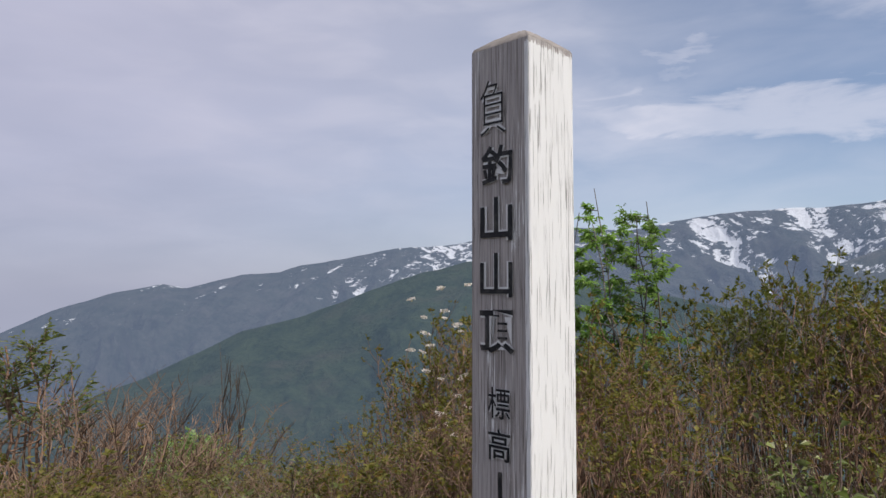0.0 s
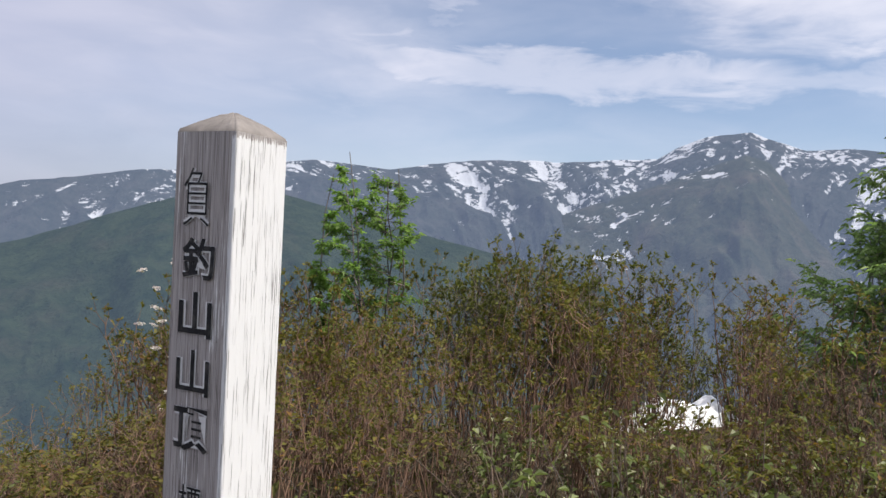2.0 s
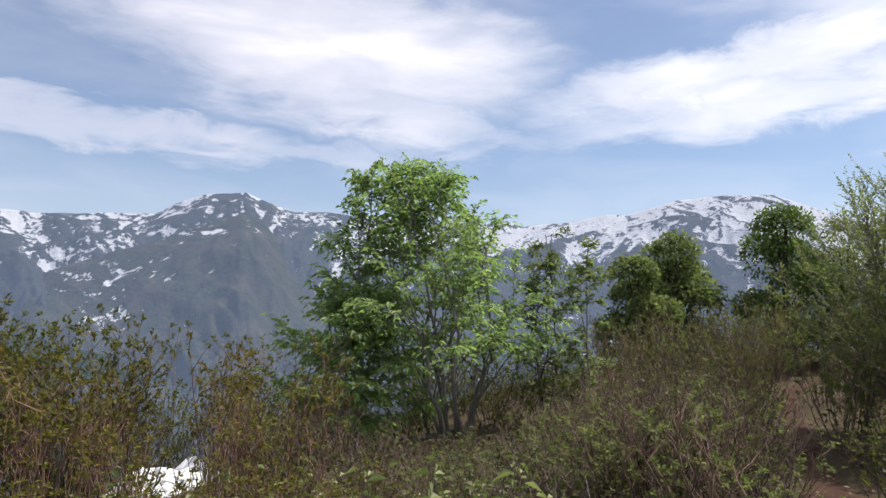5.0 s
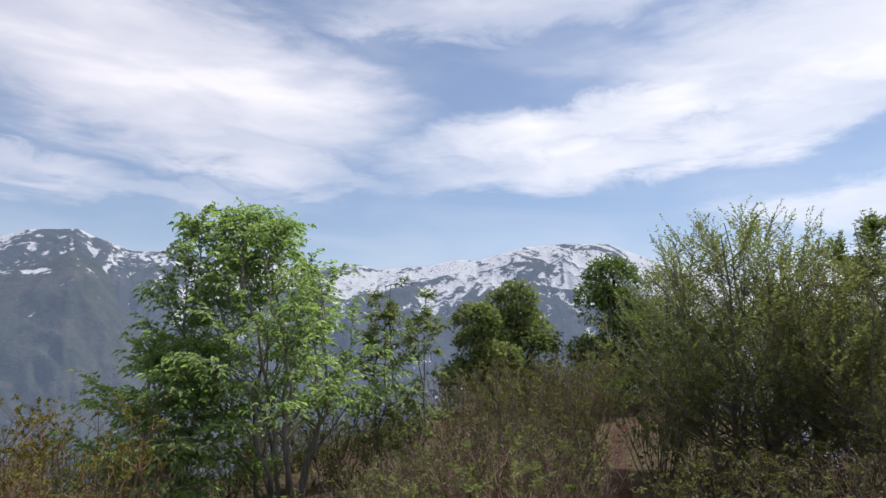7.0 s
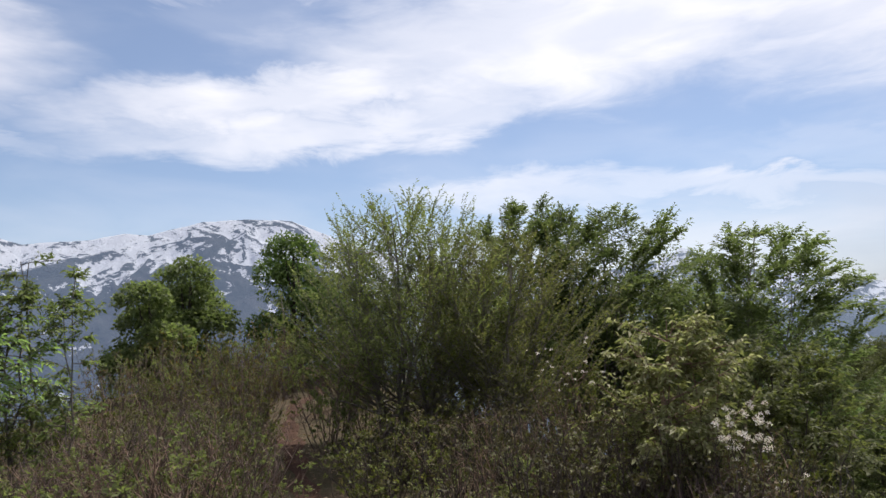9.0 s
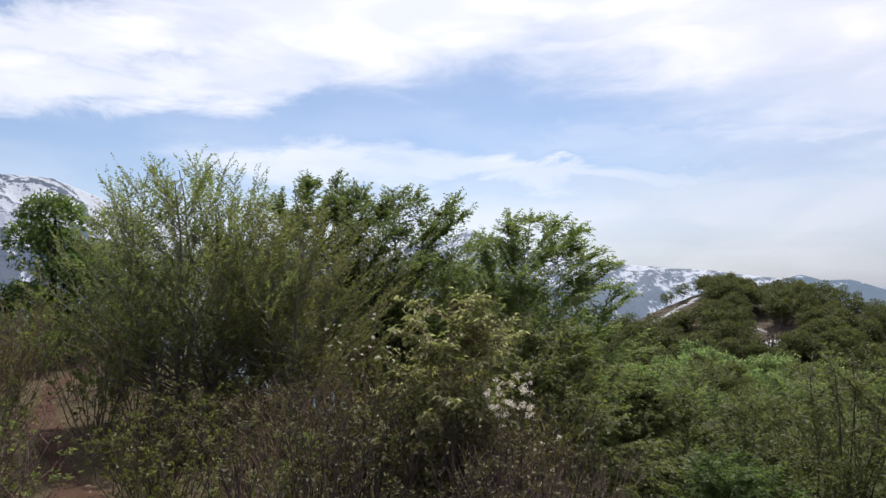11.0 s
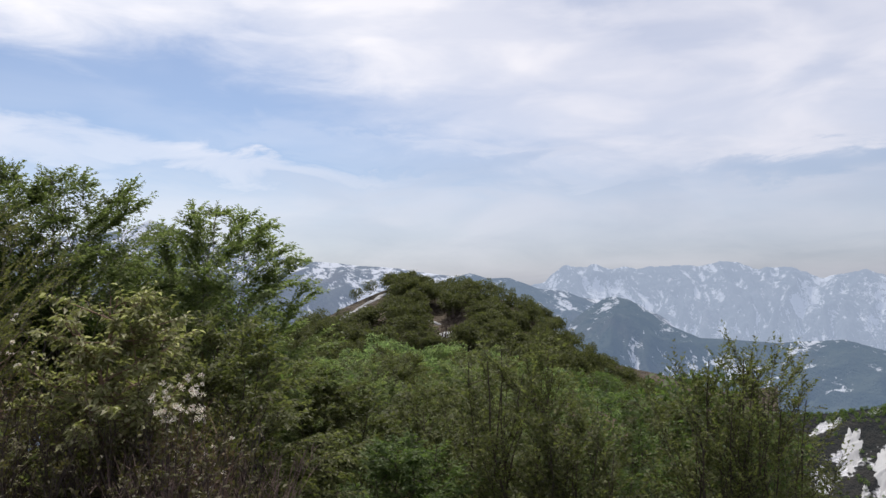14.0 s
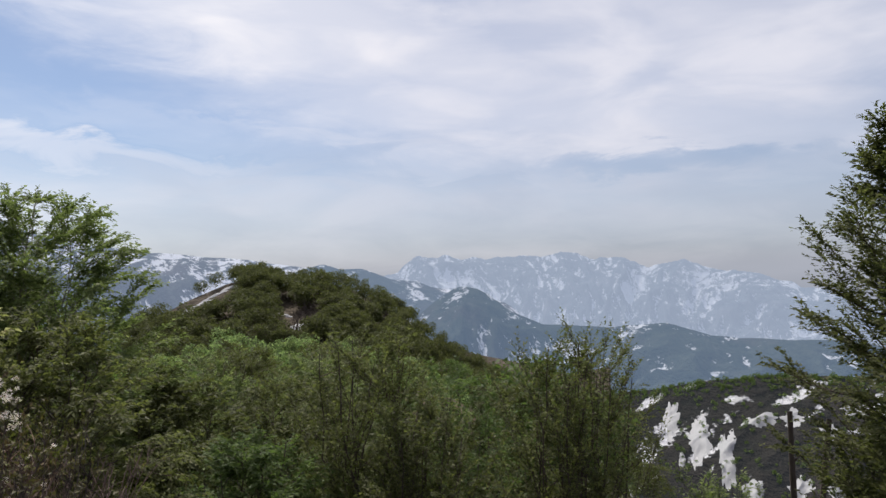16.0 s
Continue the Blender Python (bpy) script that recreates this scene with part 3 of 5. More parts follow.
def post_material():
    m, n = material("weathered_post_wood")
    pos = n.add("ShaderNodeTexCoord").outputs["Object"]
    grain = n.noise(n.scaled(pos, (210, 210, 5.0)), 1.5, 6.0, 0.65)
    streak = n.noise(n.scaled(pos, (560, 560, 11.0)), 1.0, 1.5, 0.5)
    worn = n.noise(n.scaled(pos, (9, 9, 3)), 1.5, 5.0, 0.6)
    xyz = n.add("ShaderNodeSeparateXYZ")
    n.put(xyz.inputs[0], pos)
    # one side of the post is nearly all white; the lettered side has worn paint rests
    white_side = n.math("MULTIPLY", n.ramp(xyz.outputs[1], -0.051, -0.056), n.ramp(n.math("MULTIPLY_ADD", streak, 0.03, xyz.outputs[2]), 1.612, 1.606))
    lines = n.noise(n.scaled(pos, (420, 420, 4.0)), 1.0, 3.0, 0.6)
    c = n.mix(n.ramp(grain, 0.3, 0.7), (0.36, 0.325, 0.312, 1), (0.54, 0.495, 0.475, 1))
    c = n.mix(n.math("MULTIPLY", n.ramp(lines, 0.52, 0.62), 0.6), c, (0.17, 0.148, 0.14, 1))
    paint = n.ramp(n.math("ADD", n.math("MULTIPLY_ADD", grain, 0.55, n.math("MULTIPLY", worn, 0.6)), n.math("MULTIPLY_ADD", n.ramp(xyz.outputs[2], 1.30, 0.85), 0.05, n.math("MULTIPLY", white_side, 1.2))), 0.665, 0.70)
    c = n.mix(paint, c, (0.82, 0.81, 0.80, 1))
    region = n.ramp(n.noise(n.scaled(pos, (14, 14, 5)), 1.3, 3.0), 0.3, 0.6)
    crack = n.math("MULTIPLY", n.ramp(streak, 0.635, 0.65), region)
    c = n.mix(n.math("MULTIPLY", crack, 0.85), c, (0.13, 0.11, 0.10, 1))
    height = n.math("SUBTRACT", grain, crack)
    finish(n, principled(n, c, 0.85, height, 0.003, 0.2))
    return m


def paint_material():
    m, n = material("black_paint")
    pos = n.add("ShaderNodeTexCoord").outputs["Object"]
    a = n.noise(pos, 60.0, 4.0)
    finish(n, principled(n, n.mix(n.ramp(a, 0.45, 0.75), (0.012, 0.012, 0.014, 1), (0.07, 0.065, 0.06, 1)), 0.6, a, 0.001))
    return m


def flake_material():
    m, n = material("old_white_paint")
    pos = n.add("ShaderNodeTexCoord").outputs["Object"]
    a = n.noise(n.scaled(pos, (40, 40, 8)), 2.0, 4.0)
    finish(n, principled(n, n.mix(a, (0.62, 0.61, 0.6, 1), (0.82, 0.81, 0.8, 1)), 0.7, a, 0.001))
    return m


def build_post():
    w, top = POST_W, 1.604
    th = radians(POST_TURN)
    root = new("summit_post")
    centre = Vector((*POST_EDGE, 0)) + (Vector((math.cos(th), math.sin(th), 0)) + Vector((-math.sin(th), math.cos(th), 0))) * w / 2
    root.matrix_world = pose(centre.x, centre.y, 0, 0, 0, POST_TURN)
    tagged(root, "weathered grey wooden summit post with carved black characters", "post")
    # shaft: four faces of raised grain, corners slightly rounded, sawn wood worn back between the hard rings
    cols, rows = 36, 110
    zs = np.linspace(gz(centre.x, centre.y) - 0.3, top, rows)
    ring = []
    h = w / 2
    for k in range(4):
        a = np.linspace(-1, 1, cols + 1)[:-1]
        rad = 0.045
        x = h * a
        corner = np.clip((np.abs(a) - (1 - rad)) / rad, 0, 1)
        y = -h + h * rad * corner ** 2 * 0.5
        turn = Matrix.Rotation(k * math.pi / 2, 2)
        ring.append(np.stack([x, y], 1) @ np.array(turn).T)
    ring = np.concatenate(ring)
    m = len(ring)
    i = np.arange(m)
    zz, ii = np.meshgrid(zs, i, indexing="ij")
    grain = fbm(ii * 0.31, zz * 2.0, 4, 77, ridged=True) - 0.6
    worn = fbm(ii * 0.05, zz * 5.0, 3, 78)
    out = ring[None, :, :] / np.linalg.norm(ring, axis=1)[None, :, None]
    xy = np.broadcast_to(ring, (rows, m, 2)) + out * (grain * 0.0008 * (0.5 + worn))[..., None]
    # a split runs down from the top of one face
    v = np.concatenate([xy, zz[..., None]], -1).reshape(-1, 3)
    a, b = np.meshgrid(np.arange(rows - 1), i, indexing="ij")
    b2 = (b + 1) % m
    q = np.stack([a * m + b, a * m + b2, (a + 1) * m + b2, (a + 1) * m + b], -1).reshape(-1, 4)
    wood = post_material()
    shaft = part("shaft", mesh_from("shaft", v, quads=q), wood, root)
    # low pyramid cap with a worn shoulder
    rings = [v[(rows - 1) * m:].copy()]
    for f, dz in ((0.965, 0.005), (0.62, 0.021), (0.25, 0.034), (0.04, 0.039)):
        wob = (fbm(i * 0.4, i * 0 + f * 9, 3, 79) - 0.5) * 0.004
        rings.append(np.concatenate([ring * f, (top + dz + wob)[:, None]], 1))
    v = np.concatenate(rings + [[[0, 0, top + 0.030]]])
    q = np.concatenate([np.stack([k * m + i, k * m + (i + 1) % m, (k + 1) * m + (i + 1) % m, (k + 1) * m + i], -1) for k in range(4)])
    tris = np.stack([4 * m + i, 4 * m + (i + 1) % m, np.full(m, len(v) - 1)], -1)
    part("cap", mesh_from("cap", v, tris=tris, quads=q), bark_material("end_grain", (0.1, 0.088, 0.08), (0.3, 0.27, 0.25)), shaft, "worn grey pyramid cap")
    ink, flake = paint_material(), flake_material()
    # characters stand on the face whose outward side is -x of the post; u runs from the near edge
    for text, u, z, sx, sz, bold in (("負", 0.073, 1.501, 0.054, 0.092, -0.012), ("釣", 0.0645, 1.404, 0.066, 0.066, 0.02), ("山", 0.0665, 1.3155, 0.068, 0.072, 0.02),
                                     ("山", 0.067, 1.224, 0.068, 0.072, 0.01), ("頂", 0.066, 1.133, 0.072, 0.07, 0.024), ("標", 0.062, 1.019, 0.046, 0.05, 0.006), ("高", 0.062, 0.953, 0.046, 0.05, 0.012)):
        for name, mat, grow, proud in (("character", ink, 0.0, 0.0022), ("paint_rim", flake, 0.005, 0.0012)):
            curve = bpy.data.curves.new("character", "FONT")
            curve.body, curve.align_x, curve.align_y = text, "CENTER", "CENTER"
            curve.size, curve.offset, curve.extrude = 1.0, bold + grow * 6, 0.0
            curve.resolution_u = 2
            tmp = bpy.data.objects.new("tmp", curve)
            scene.collection.objects.link(tmp)
            bpy.context.view_layer.update()
            me = bpy.data.meshes.new_from_object(tmp.evaluated_get(bpy.context.evaluated_depsgraph_get()))
            bpy.data.objects.remove(tmp)
            co = np.zeros(len(me.vertices) * 3, np.float32)
            me.vertices.foreach_get("co", co)
            co = co.reshape(-1, 3)
            lo, hi = co.min(0), co.max(0)
            t = (co - (lo + hi) / 2) / np.maximum(hi - lo, 1e-6)
            pts = np.stack([np.full(len(t), -w / 2 - proud - 0.0012), (u - w / 2) - t[:, 0] * sx, z + t[:, 1] * sz], 1)
            me.vertices.foreach_set("co", pts.astype(np.float32).ravel())
            me.update()
            part(name, me, mat, root, "black carved character" if name == "character" else "flaking white paint round a character")
    # the lower line can no longer be read: short strokes only
    for k, (u, z, sz, sx) in enumerate(((0.062, 0.885, 0.05, 0.006), (0.052, 0.81, 0.045, 0.02), (0.056, 0.74, 0.04, 0.022))):
        bm = bmesh.new()
        bmesh.ops.create_cube(bm, size=1.0, matrix=Matrix.Translation((-w / 2 - 0.0012, u - w / 2, z)) @ Matrix.Diagonal((0.003, sx, sz, 1)))
        me = bpy.data.meshes.new("bar")
        bm.to_mesh(me)
        bm.free()
        part("bar", me, ink, root, "worn black stroke")


build_post()


# ---- plants ----
def at(az, d, dz=0.0):
    """Place on the ground at a bearing and distance from the viewer's stand."""
    x, y = d * math.sin(radians(az)) + 0.3, d * math.cos(radians(az)) - 0.3
    return x, y, gz(x, y) + dz


def tree(name, label, az, d, top_el, spread, leaf_mat, bark=BARK_GREY, seed=1, stems=4, branches=14, twigs=6, leaves=9, size=0.075, width=0.42,
         crown_from=0.25, profile=((0, 0.5), (0.4, 1.0), (0.75, 0.75), (1.0, 0.18)), stem_r=0.035, lean=(0, 0), droop=0.3, rise=0.55, sprigs=0, cluster=0.6, sweep=0.12, foot=0.02, fan=0.45, along=0.55, bow=0.07, category="tree", group=""):
    """A broad-leaved tree: stems, limbs, twigs and single leaves; its height follows from the angle of its top."""
    x, y, z = at(az, d)
    height = 1.6 + d * math.tan(radians(top_el)) - z
    g = Growth(seed)
    w = Growth(seed + 1) if stems > 3 or d > 9 else g
    rng = g.rng
    ph, pr = [p[0] for p in profile], [p[1] for p in profile]
    tips, dirs = [], []
    for k in range(stems):
        a = 2 * math.pi * (k + rng.uniform(-0.3, 0.3)) / stems
        f = rng.uniform(0.78, 1.0) if k else 1.0
        reach = spread * 0.42 * (rng.uniform(0.4, 1.0) if stems > 1 else 0.1) * np.interp(f, ph, pr) * (1.6 if k else 0.5)
        end = np.array([math.cos(a) * reach + lean[0], math.sin(a) * reach + lean[1], height * f * 0.97])
        start = np.array([math.cos(a) * foot * stems, math.sin(a) * foot * stems, -0.15])
        line = g.bent(start, end, bow, 9)
        r0 = stem_r * rng.uniform(0.7, 1.1)
        g.stem(line, r0, 0.004, 6 if d < 12 else 5)
        for b in range(branches):
            s = crown_from + (0.99 - crown_from) * rng.uniform() ** 0.75
            p = line[0] + 0
            i = s * (len(line) - 1)
            i0 = int(i)
            p = line[i0] + (line[min(i0 + 1, len(line) - 1)] - line[i0]) * (i - i0)
            hf = p[2] / height
            ang = rng.uniform(0, 2 * math.pi)
            want = spread * np.interp(hf, ph, pr) * rng.uniform(0.35, 1.0) * (1.0 + 0.22 * math.sin(3 * ang + 7 * hf + seed) + 0.12 * math.sin(5 * ang - 11 * hf))
            q = np.array([math.cos(ang) * want + lean[0] * hf, math.sin(ang) * want + lean[1] * hf, p[2] + rise * want * rng.uniform(0.1, 1.0)])
            q[2] = min(q[2], height * rng.uniform(0.93, 1.0))
            limb = g.bent(p, q, 0.1, 4)
            w.stem(limb, r0 * 0.34 * (1 - 0.6 * s) + 0.003, 0.0022, 4 if d < 9 else 3)
            for t in range(twigs):
                i = rng.uniform(0.25, 1.0) * (len(limb) - 1)
                i0 = min(int(i), len(limb) - 2)
                a0 = limb[i0] + (limb[i0 + 1] - limb[i0]) * (i - i0)
                dirv = (q - p) / (np.linalg.norm(q - p) + 1e-6) * 0.9 + rng.normal(0, fan, 3) + [0, 0, sweep]
                dirv /= np.linalg.norm(dirv)
                a1 = a0 + dirv * spread * cluster * rng.uniform(0.15, 0.42)
                if d < 10.5:
                    w.stem(np.stack([a0, a1]), 0.0028, 0.0012, 3)
                tips.append((a0, a1))
    for _ in range(sprigs):
        a0, a1 = tips[rng.integers(len(tips))]
        if a1[2] > height * 0.72:
            w.stem(g.bent(a1, a1 + [rng.normal(0, 0.05), rng.normal(0, 0.05), rng.uniform(0.25, 0.55)], 0.05, 4), 0.003, 0.001, 3)
    a0 = np.array([t[0] for t in tips])
    a1 = np.array([t[1] for t in tips])
    n = len(tips) * leaves
    idx = np.repeat(np.arange(len(tips)), leaves)
    order = np.tile(np.arange(leaves), len(tips))
    s = ((order + 0.5 + rng.uniform(-0.4, 0.4, n)) / leaves * 0.95 + 0.08)[:, None]
    tw = a1[idx] - a0[idx]
    tw /= np.linalg.norm(tw, axis=1, keepdims=True) + 1e-9
    side = np.cross(tw, [0, 0, 1.0])
    side /= np.linalg.norm(side, axis=1, keepdims=True) + 1e-9
    side *= np.where(order % 2 == 0, 1, -1)[:, None]
    pos = a0[idx] + (a1[idx] - a0[idx]) * s + rng.normal(0, size * 0.12, (n, 3))
    axis = tw * along + side * (1.25 - along) + rng.normal(0, 0.3, (n, 3)) - [0, 0, droop]
    g.leaves(pos, axis, size * rng.uniform(0.6, 1.25, n), width, droop * 0.5, d > 9.3)
    root = new(name)
    root.matrix_world = pose(x, y, z, 0, 0, 0)
    tagged(root, label, category, group)
    part("trunk", g.stems_mesh("trunk"), bark, root)
    if w is not g:
        part("branchwork", w.stems_mesh("branchwork"), bark, root)
    part("crown", g.leaves_mesh("crown"), leaf_mat, root)
    return root


def shrub_model(name, label, seed, leaf_mat, bark, stems=9, height=1.7, spread=0.5, tuft=7, size=0.032, twigs=6, width=0.45, bare=0.35, category="shrub", group="", stem_r=0.0065, splay=0.65):
    """An upright thicket shrub: many thin stems, forked twigs, tufts of young leaves at their ends."""
    g = Growth(seed)
    rng = g.rng
    tp, td = [], []
    for k in range(stems):
        a = rng.uniform(0, 2 * math.pi)
        r = spread * math.sqrt(rng.uniform(0.02, 1))
        h = height * rng.uniform(0.62, 1.0)
        base = np.array([math.cos(a) * r * 0.12, math.sin(a) * r * 0.12, -0.12])
        end = np.array([math.cos(a) * r, math.sin(a) * r, h])
        line = g.bent(base, end, 0.1 if splay > 0.5 else 0.045, 6)
        g.stem(line, stem_r * rng.uniform(0.7, 1.3), 0.0022, 3 if stem_r < 0.01 else 5)
        ends = [(line[-1], line[-1] - line[-2])]
        for t in range(twigs):
            s = rng.uniform(bare, 0.97) * (len(line) - 1)
            i0 = min(int(s), len(line) - 2)
            p = line[i0] + (line[i0 + 1] - line[i0]) * (s - i0)
            dv = np.array([rng.normal(0, splay), rng.normal(0, splay), 1.0])
            dv /= np.linalg.norm(dv)
            q = p + dv * height * rng.uniform(0.08, 0.24)
            tw = g.bent(p, q, 0.08, 3)
            g.stem(tw, stem_r * 0.48, 0.0014, 3)
            ends.append((q, q - p))
            if rng.uniform() < 0.5:
                dv = np.array([rng.normal(0, 0.6), rng.normal(0, 0.6), 0.8])
                q2 = tw[1] + dv / np.linalg.norm(dv) * height * rng.uniform(0.05, 0.13)
                g.stem(np.stack([tw[1], q2]), 0.0022, 0.001, 3)
                ends.append((q2, q2 - tw[1]))
        for p, dv in (ends if tuft else []):
            dv = dv / (np.linalg.norm(dv) + 1e-9)
            for j in range(int(rng.integers(max(tuft - 4, 1), tuft + 2))):
                tp.append(p - dv * rng.uniform(0, 0.055) + rng.normal(0, 0.006, 3))
                td.append(dv * 0.7 + rng.normal(0, 0.6, 3) + [0, 0, 0.2])
    root = new(name)
    tagged(root, label, category, group)
    part("branchwork", g.stems_mesh("branchwork"), bark, root)
    if tuft:
        g.leaves(np.array(tp), np.array(td), size * rng.uniform(0.6, 1.3, len(tp)), width, 0.15, size < 0.043)
        part("foliage", g.leaves_mesh("foliage"), leaf_mat, root)
    return root


PLACED = set()


def scatter(models, spots, height):
    """Sets out shrubs: the first use of a model is the model itself, then copies. spots: bearing, distance, height."""
    rng = np.random.default_rng(len(spots) + 7)
    for k, (az, d, h) in enumerate(spots):
        x, y, z = at(az, d)
        ob = models[int(rng.integers(len(models)))]
        s = h / height
        m = pose(x, y, z, rng.uniform(-4, 4), rng.uniform(-4, 4), rng.uniform(0, 360)) @ Matrix.Diagonal((s * 0.5 + 0.5, s * 0.5 + 0.5, s, 1))
        if ob.name in PLACED:
            ob = copy_thing(ob, Matrix.Identity(4))
        PLACED.add(ob.name)
        ob.matrix_basis = m


def trod(d):
    """Share of the ridge path walked at a distance."""
    return max((d - 1.2) / 24, 0) ** (1 / 1.4)


def thicket(models, height, az0, az1, d0, d1, count, top, seed, low=0.75, cap=2.3):
    """Random spots in a sector; top: bearing, height angle pairs for the thicket's upper edge."""
    rng = np.random.default_rng(seed)
    spots = []
    for _ in range(count):
        az, d = rng.uniform(az0, az1), math.sqrt(rng.uniform(d0 * d0, d1 * d1))
        el = np.interp(az, top[0::2], top[1::2]) - abs(rng.normal(0, 1.25))
        worn = 90.0 - 2.5 * trod(d) + 1.6 * math.sin(9 * trod(d))
        if abs(az - worn) * d * 0.01745 < (0.45 if d < 8 else 0.4) or 35.8 < az < 40.2 and 3.3 < d < 8.4:
            continue
        x, y, z = at(az, d)
        h = min(1.5 + d * math.tan(radians(el)) - z, cap)
        if h > 0.25:
            spots.append((az, d, h * rng.uniform(low, 1.0)))
    scatter(models, spots, height)


# the brown thicket on the slope behind the post
brown = [shrub_model("thicket_shrub", "red-brown upright shrub with small olive spring leaves", 100 + k, GREEN_OLIVE, BARK_STEM, group="brown thicket", stems=6, spread=0.42, tuft=10, size=0.046, twigs=5, bare=0.52, stem_r=0.0095, splay=0.55) for k in range(6)]
olive = [shrub_model("thicket_shrub", "dense shrub with dull green young leaves", 120 + k, GREEN_SCRUB, BARK_GREY, group="brown thicket", stems=7, spread=0.45, tuft=11, size=0.045, twigs=7, bare=0.45, stem_r=0.008) for k in range(4)]
bare = [shrub_model("bare_shrub", "leafless red-brown shrub with fine twigs", 140 + k, RED_LEAF, BARK_RED, group="bare shrubs", stems=7, tuft=3, size=0.024, twigs=8, stem_r=0.007) for k in range(4)]
dry = [shrub_model("dry_scrub", "grey-brown scrub with scattered green leaves", 170 + k, GREEN_WILLOW if k % 2 else GREEN_SCRUB, BARK_GREY if k % 3 else BARK_DRY, group="dry scrub", stems=9, height=0.8, spread=0.75, tuft=6, size=0.04, twigs=6, bare=0.05, stem_r=0.005) for k in range(5)]
leafy = [shrub_model("leafy_bush", "low bush with yellow-green leaves", 190 + k, GREEN_WILLOW, BARK_DRY, group="leafy bushes", stems=9, height=1.2, spread=0.66, tuft=9, size=0.044, twigs=7, bare=0.12, stem_r=0.007) for k in range(4)]
dim = [shrub_model("dark_bush", "dense bush with dull dark green leaves", 210 + k, GREEN_SCRUB, BARK_DARK, group="dark bushes", stems=9, height=1.2, spread=0.66, tuft=9, size=0.042, twigs=7, bare=0.12, stem_r=0.007) for k in range(4)]
russet = [shrub_model("russet_bush", "twiggy brown bush just coming into leaf", 230 + k, (GREEN_SCRUB, RED_LEAF, GREEN_OLIVE, GREEN_WILLOW)[k], BARK_DRY if k != 1 else BARK_RED, group="russet bushes", stems=9, height=1.2, spread=0.6, tuft=7, size=0.036, twigs=7, bare=0.12, stem_r=0.006) for k in range(4)]
brush = [shrub_model("brush_shrub", "dark twiggy undershrub with few brownish green leaves", 250 + k, DIM_LEAF, BARK_DARK, group="dark undershrubs", stems=9, height=1.2, spread=0.5, tuft=6, size=0.042, twigs=6, bare=0.25, stem_r=0.008, splay=0.4) for k in range(3)]
twiggy = [shrub_model("bare_shrub", "leafless grey-mauve shrub with dense twigs", 270 + k, GREEN_SCRUB, BARK_MAUVE, group="bare shrubs", stems=10, height=1.2, spread=0.62, tuft=2 * (k % 2), size=0.034, twigs=8, bare=0.15, stem_r=0.0075, splay=0.42) for k in range(3)]
sparse = [shrub_model("thicket_shrub", "red-brown shrub with sparse olive leaves", 160 + k, GREEN_OLIVE, BARK_RED, group="brown thicket", stems=6, tuft=6, size=0.045, stem_r=0.007) for k in range(3)]
upright = [shrub_model("upright_shrub", "slender upright red-brown shrub with leaf tufts at its tips", 280 + k, GREEN_OLIVE, BARK_STEM, group="brown thicket", stems=7, height=1.7, spread=0.26, tuft=(5, 8, 3, 7)[k], size=0.05, twigs=4, bare=0.5, stem_r=0.007, splay=0.3) for k in range(4)]
TOP = [-36, -7, -28, -9, -20, -12.5, -12, -12.5, -9, -10, -6, -6, -3, -3.5, 0, -3.0, 7, -3.0, 19, -1.5, 28, 0.4, 33, -0.6, 44, -1.0, 50, -2]
thicket(brown, 1.7, -7, 51, 4.4, 7.4, 64, [v + 0.7 if k % 2 else v for k, v in enumerate(TOP)], 1, 0.6)
thicket(olive, 1.7, 17, 36, 5.6, 7.2, 16, [0, -3, 19, -1.2, 26, 0.8, 30, 0.8, 36, -1.2], 2, 0.85)
thicket(upright, 1.7, -8, 47, 3.9, 8.0, 46, [-8, -9, -5, -6, 10, -5, 47, -4], 3)
thicket(sparse, 1.7, -34, 1, 4.2, 8.5, 18, TOP, 4)

# scrub under the trees and along the path
thicket(upright, 1.7, -36, -4, 3.0, 4.8, 60, [-36, -13.5, -20, -16, -10, -15, -4, -11], 72, 0.75)
thicket(bare, 1.7, -30, -2, 3.0, 4.6, 22, [-30, -15, -20, -17, -10, -16, -2, -12], 73, 0.75)
thicket(russet, 1.2, -36, -2, 2.8, 4.2, 34, [-36, -17, -2, -16], 74, 0.7)
thicket(dry, 0.8, 43, 76, 3.2, 5.0, 34, [40, -14, 76, -12], 51, 0.6)
thicket(dry, 0.8, -36, 46, 3.0, 5.0, 24, [-40, -15, 50, -14], 6, 0.6)
thicket(upright, 1.7, -8, 50, 3.0, 4.3, 44, [-8, -14, 2, -10, 50, -11], 65, 0.75)
thicket(sparse, 1.7, -38, 2, 3.2, 4.6, 12, [-40, -13.5, -10, -13, 5, -9], 66, 0.7)
thicket(upright, 1.7, 2, 56, 3.4, 4.8, 26, [2, -8, 25, -8, 50, -10], 67, 0.8)
wild = [shrub_model("bare_shrub", "leafless reddish shrub with leaning branches", 290 + k, RED_LEAF, BARK_RED, group="bare shrubs", stems=7, height=1.7, spread=0.95, tuft=0, twigs=10, bare=0.3, stem_r=0.012, splay=0.5) for k in range(3)]
thicket(wild, 1.7, -34, -19, 4.4, 6.5, 16, [-34, -7.5, -26, -8.5, -20, -11], 68, 0.85)
thicket(russet, 1.2, -36, 46, 3.6, 5.5, 16, [-40, -13, 50, -13], 61, 0.6)
thicket(brush, 1.2, 44, 76, 4.2, 7.6, 24, [44, -8, 51, -9, 55, -12, 66, -11.5, 70, -8, 76, -4.0], 53, 0.75)
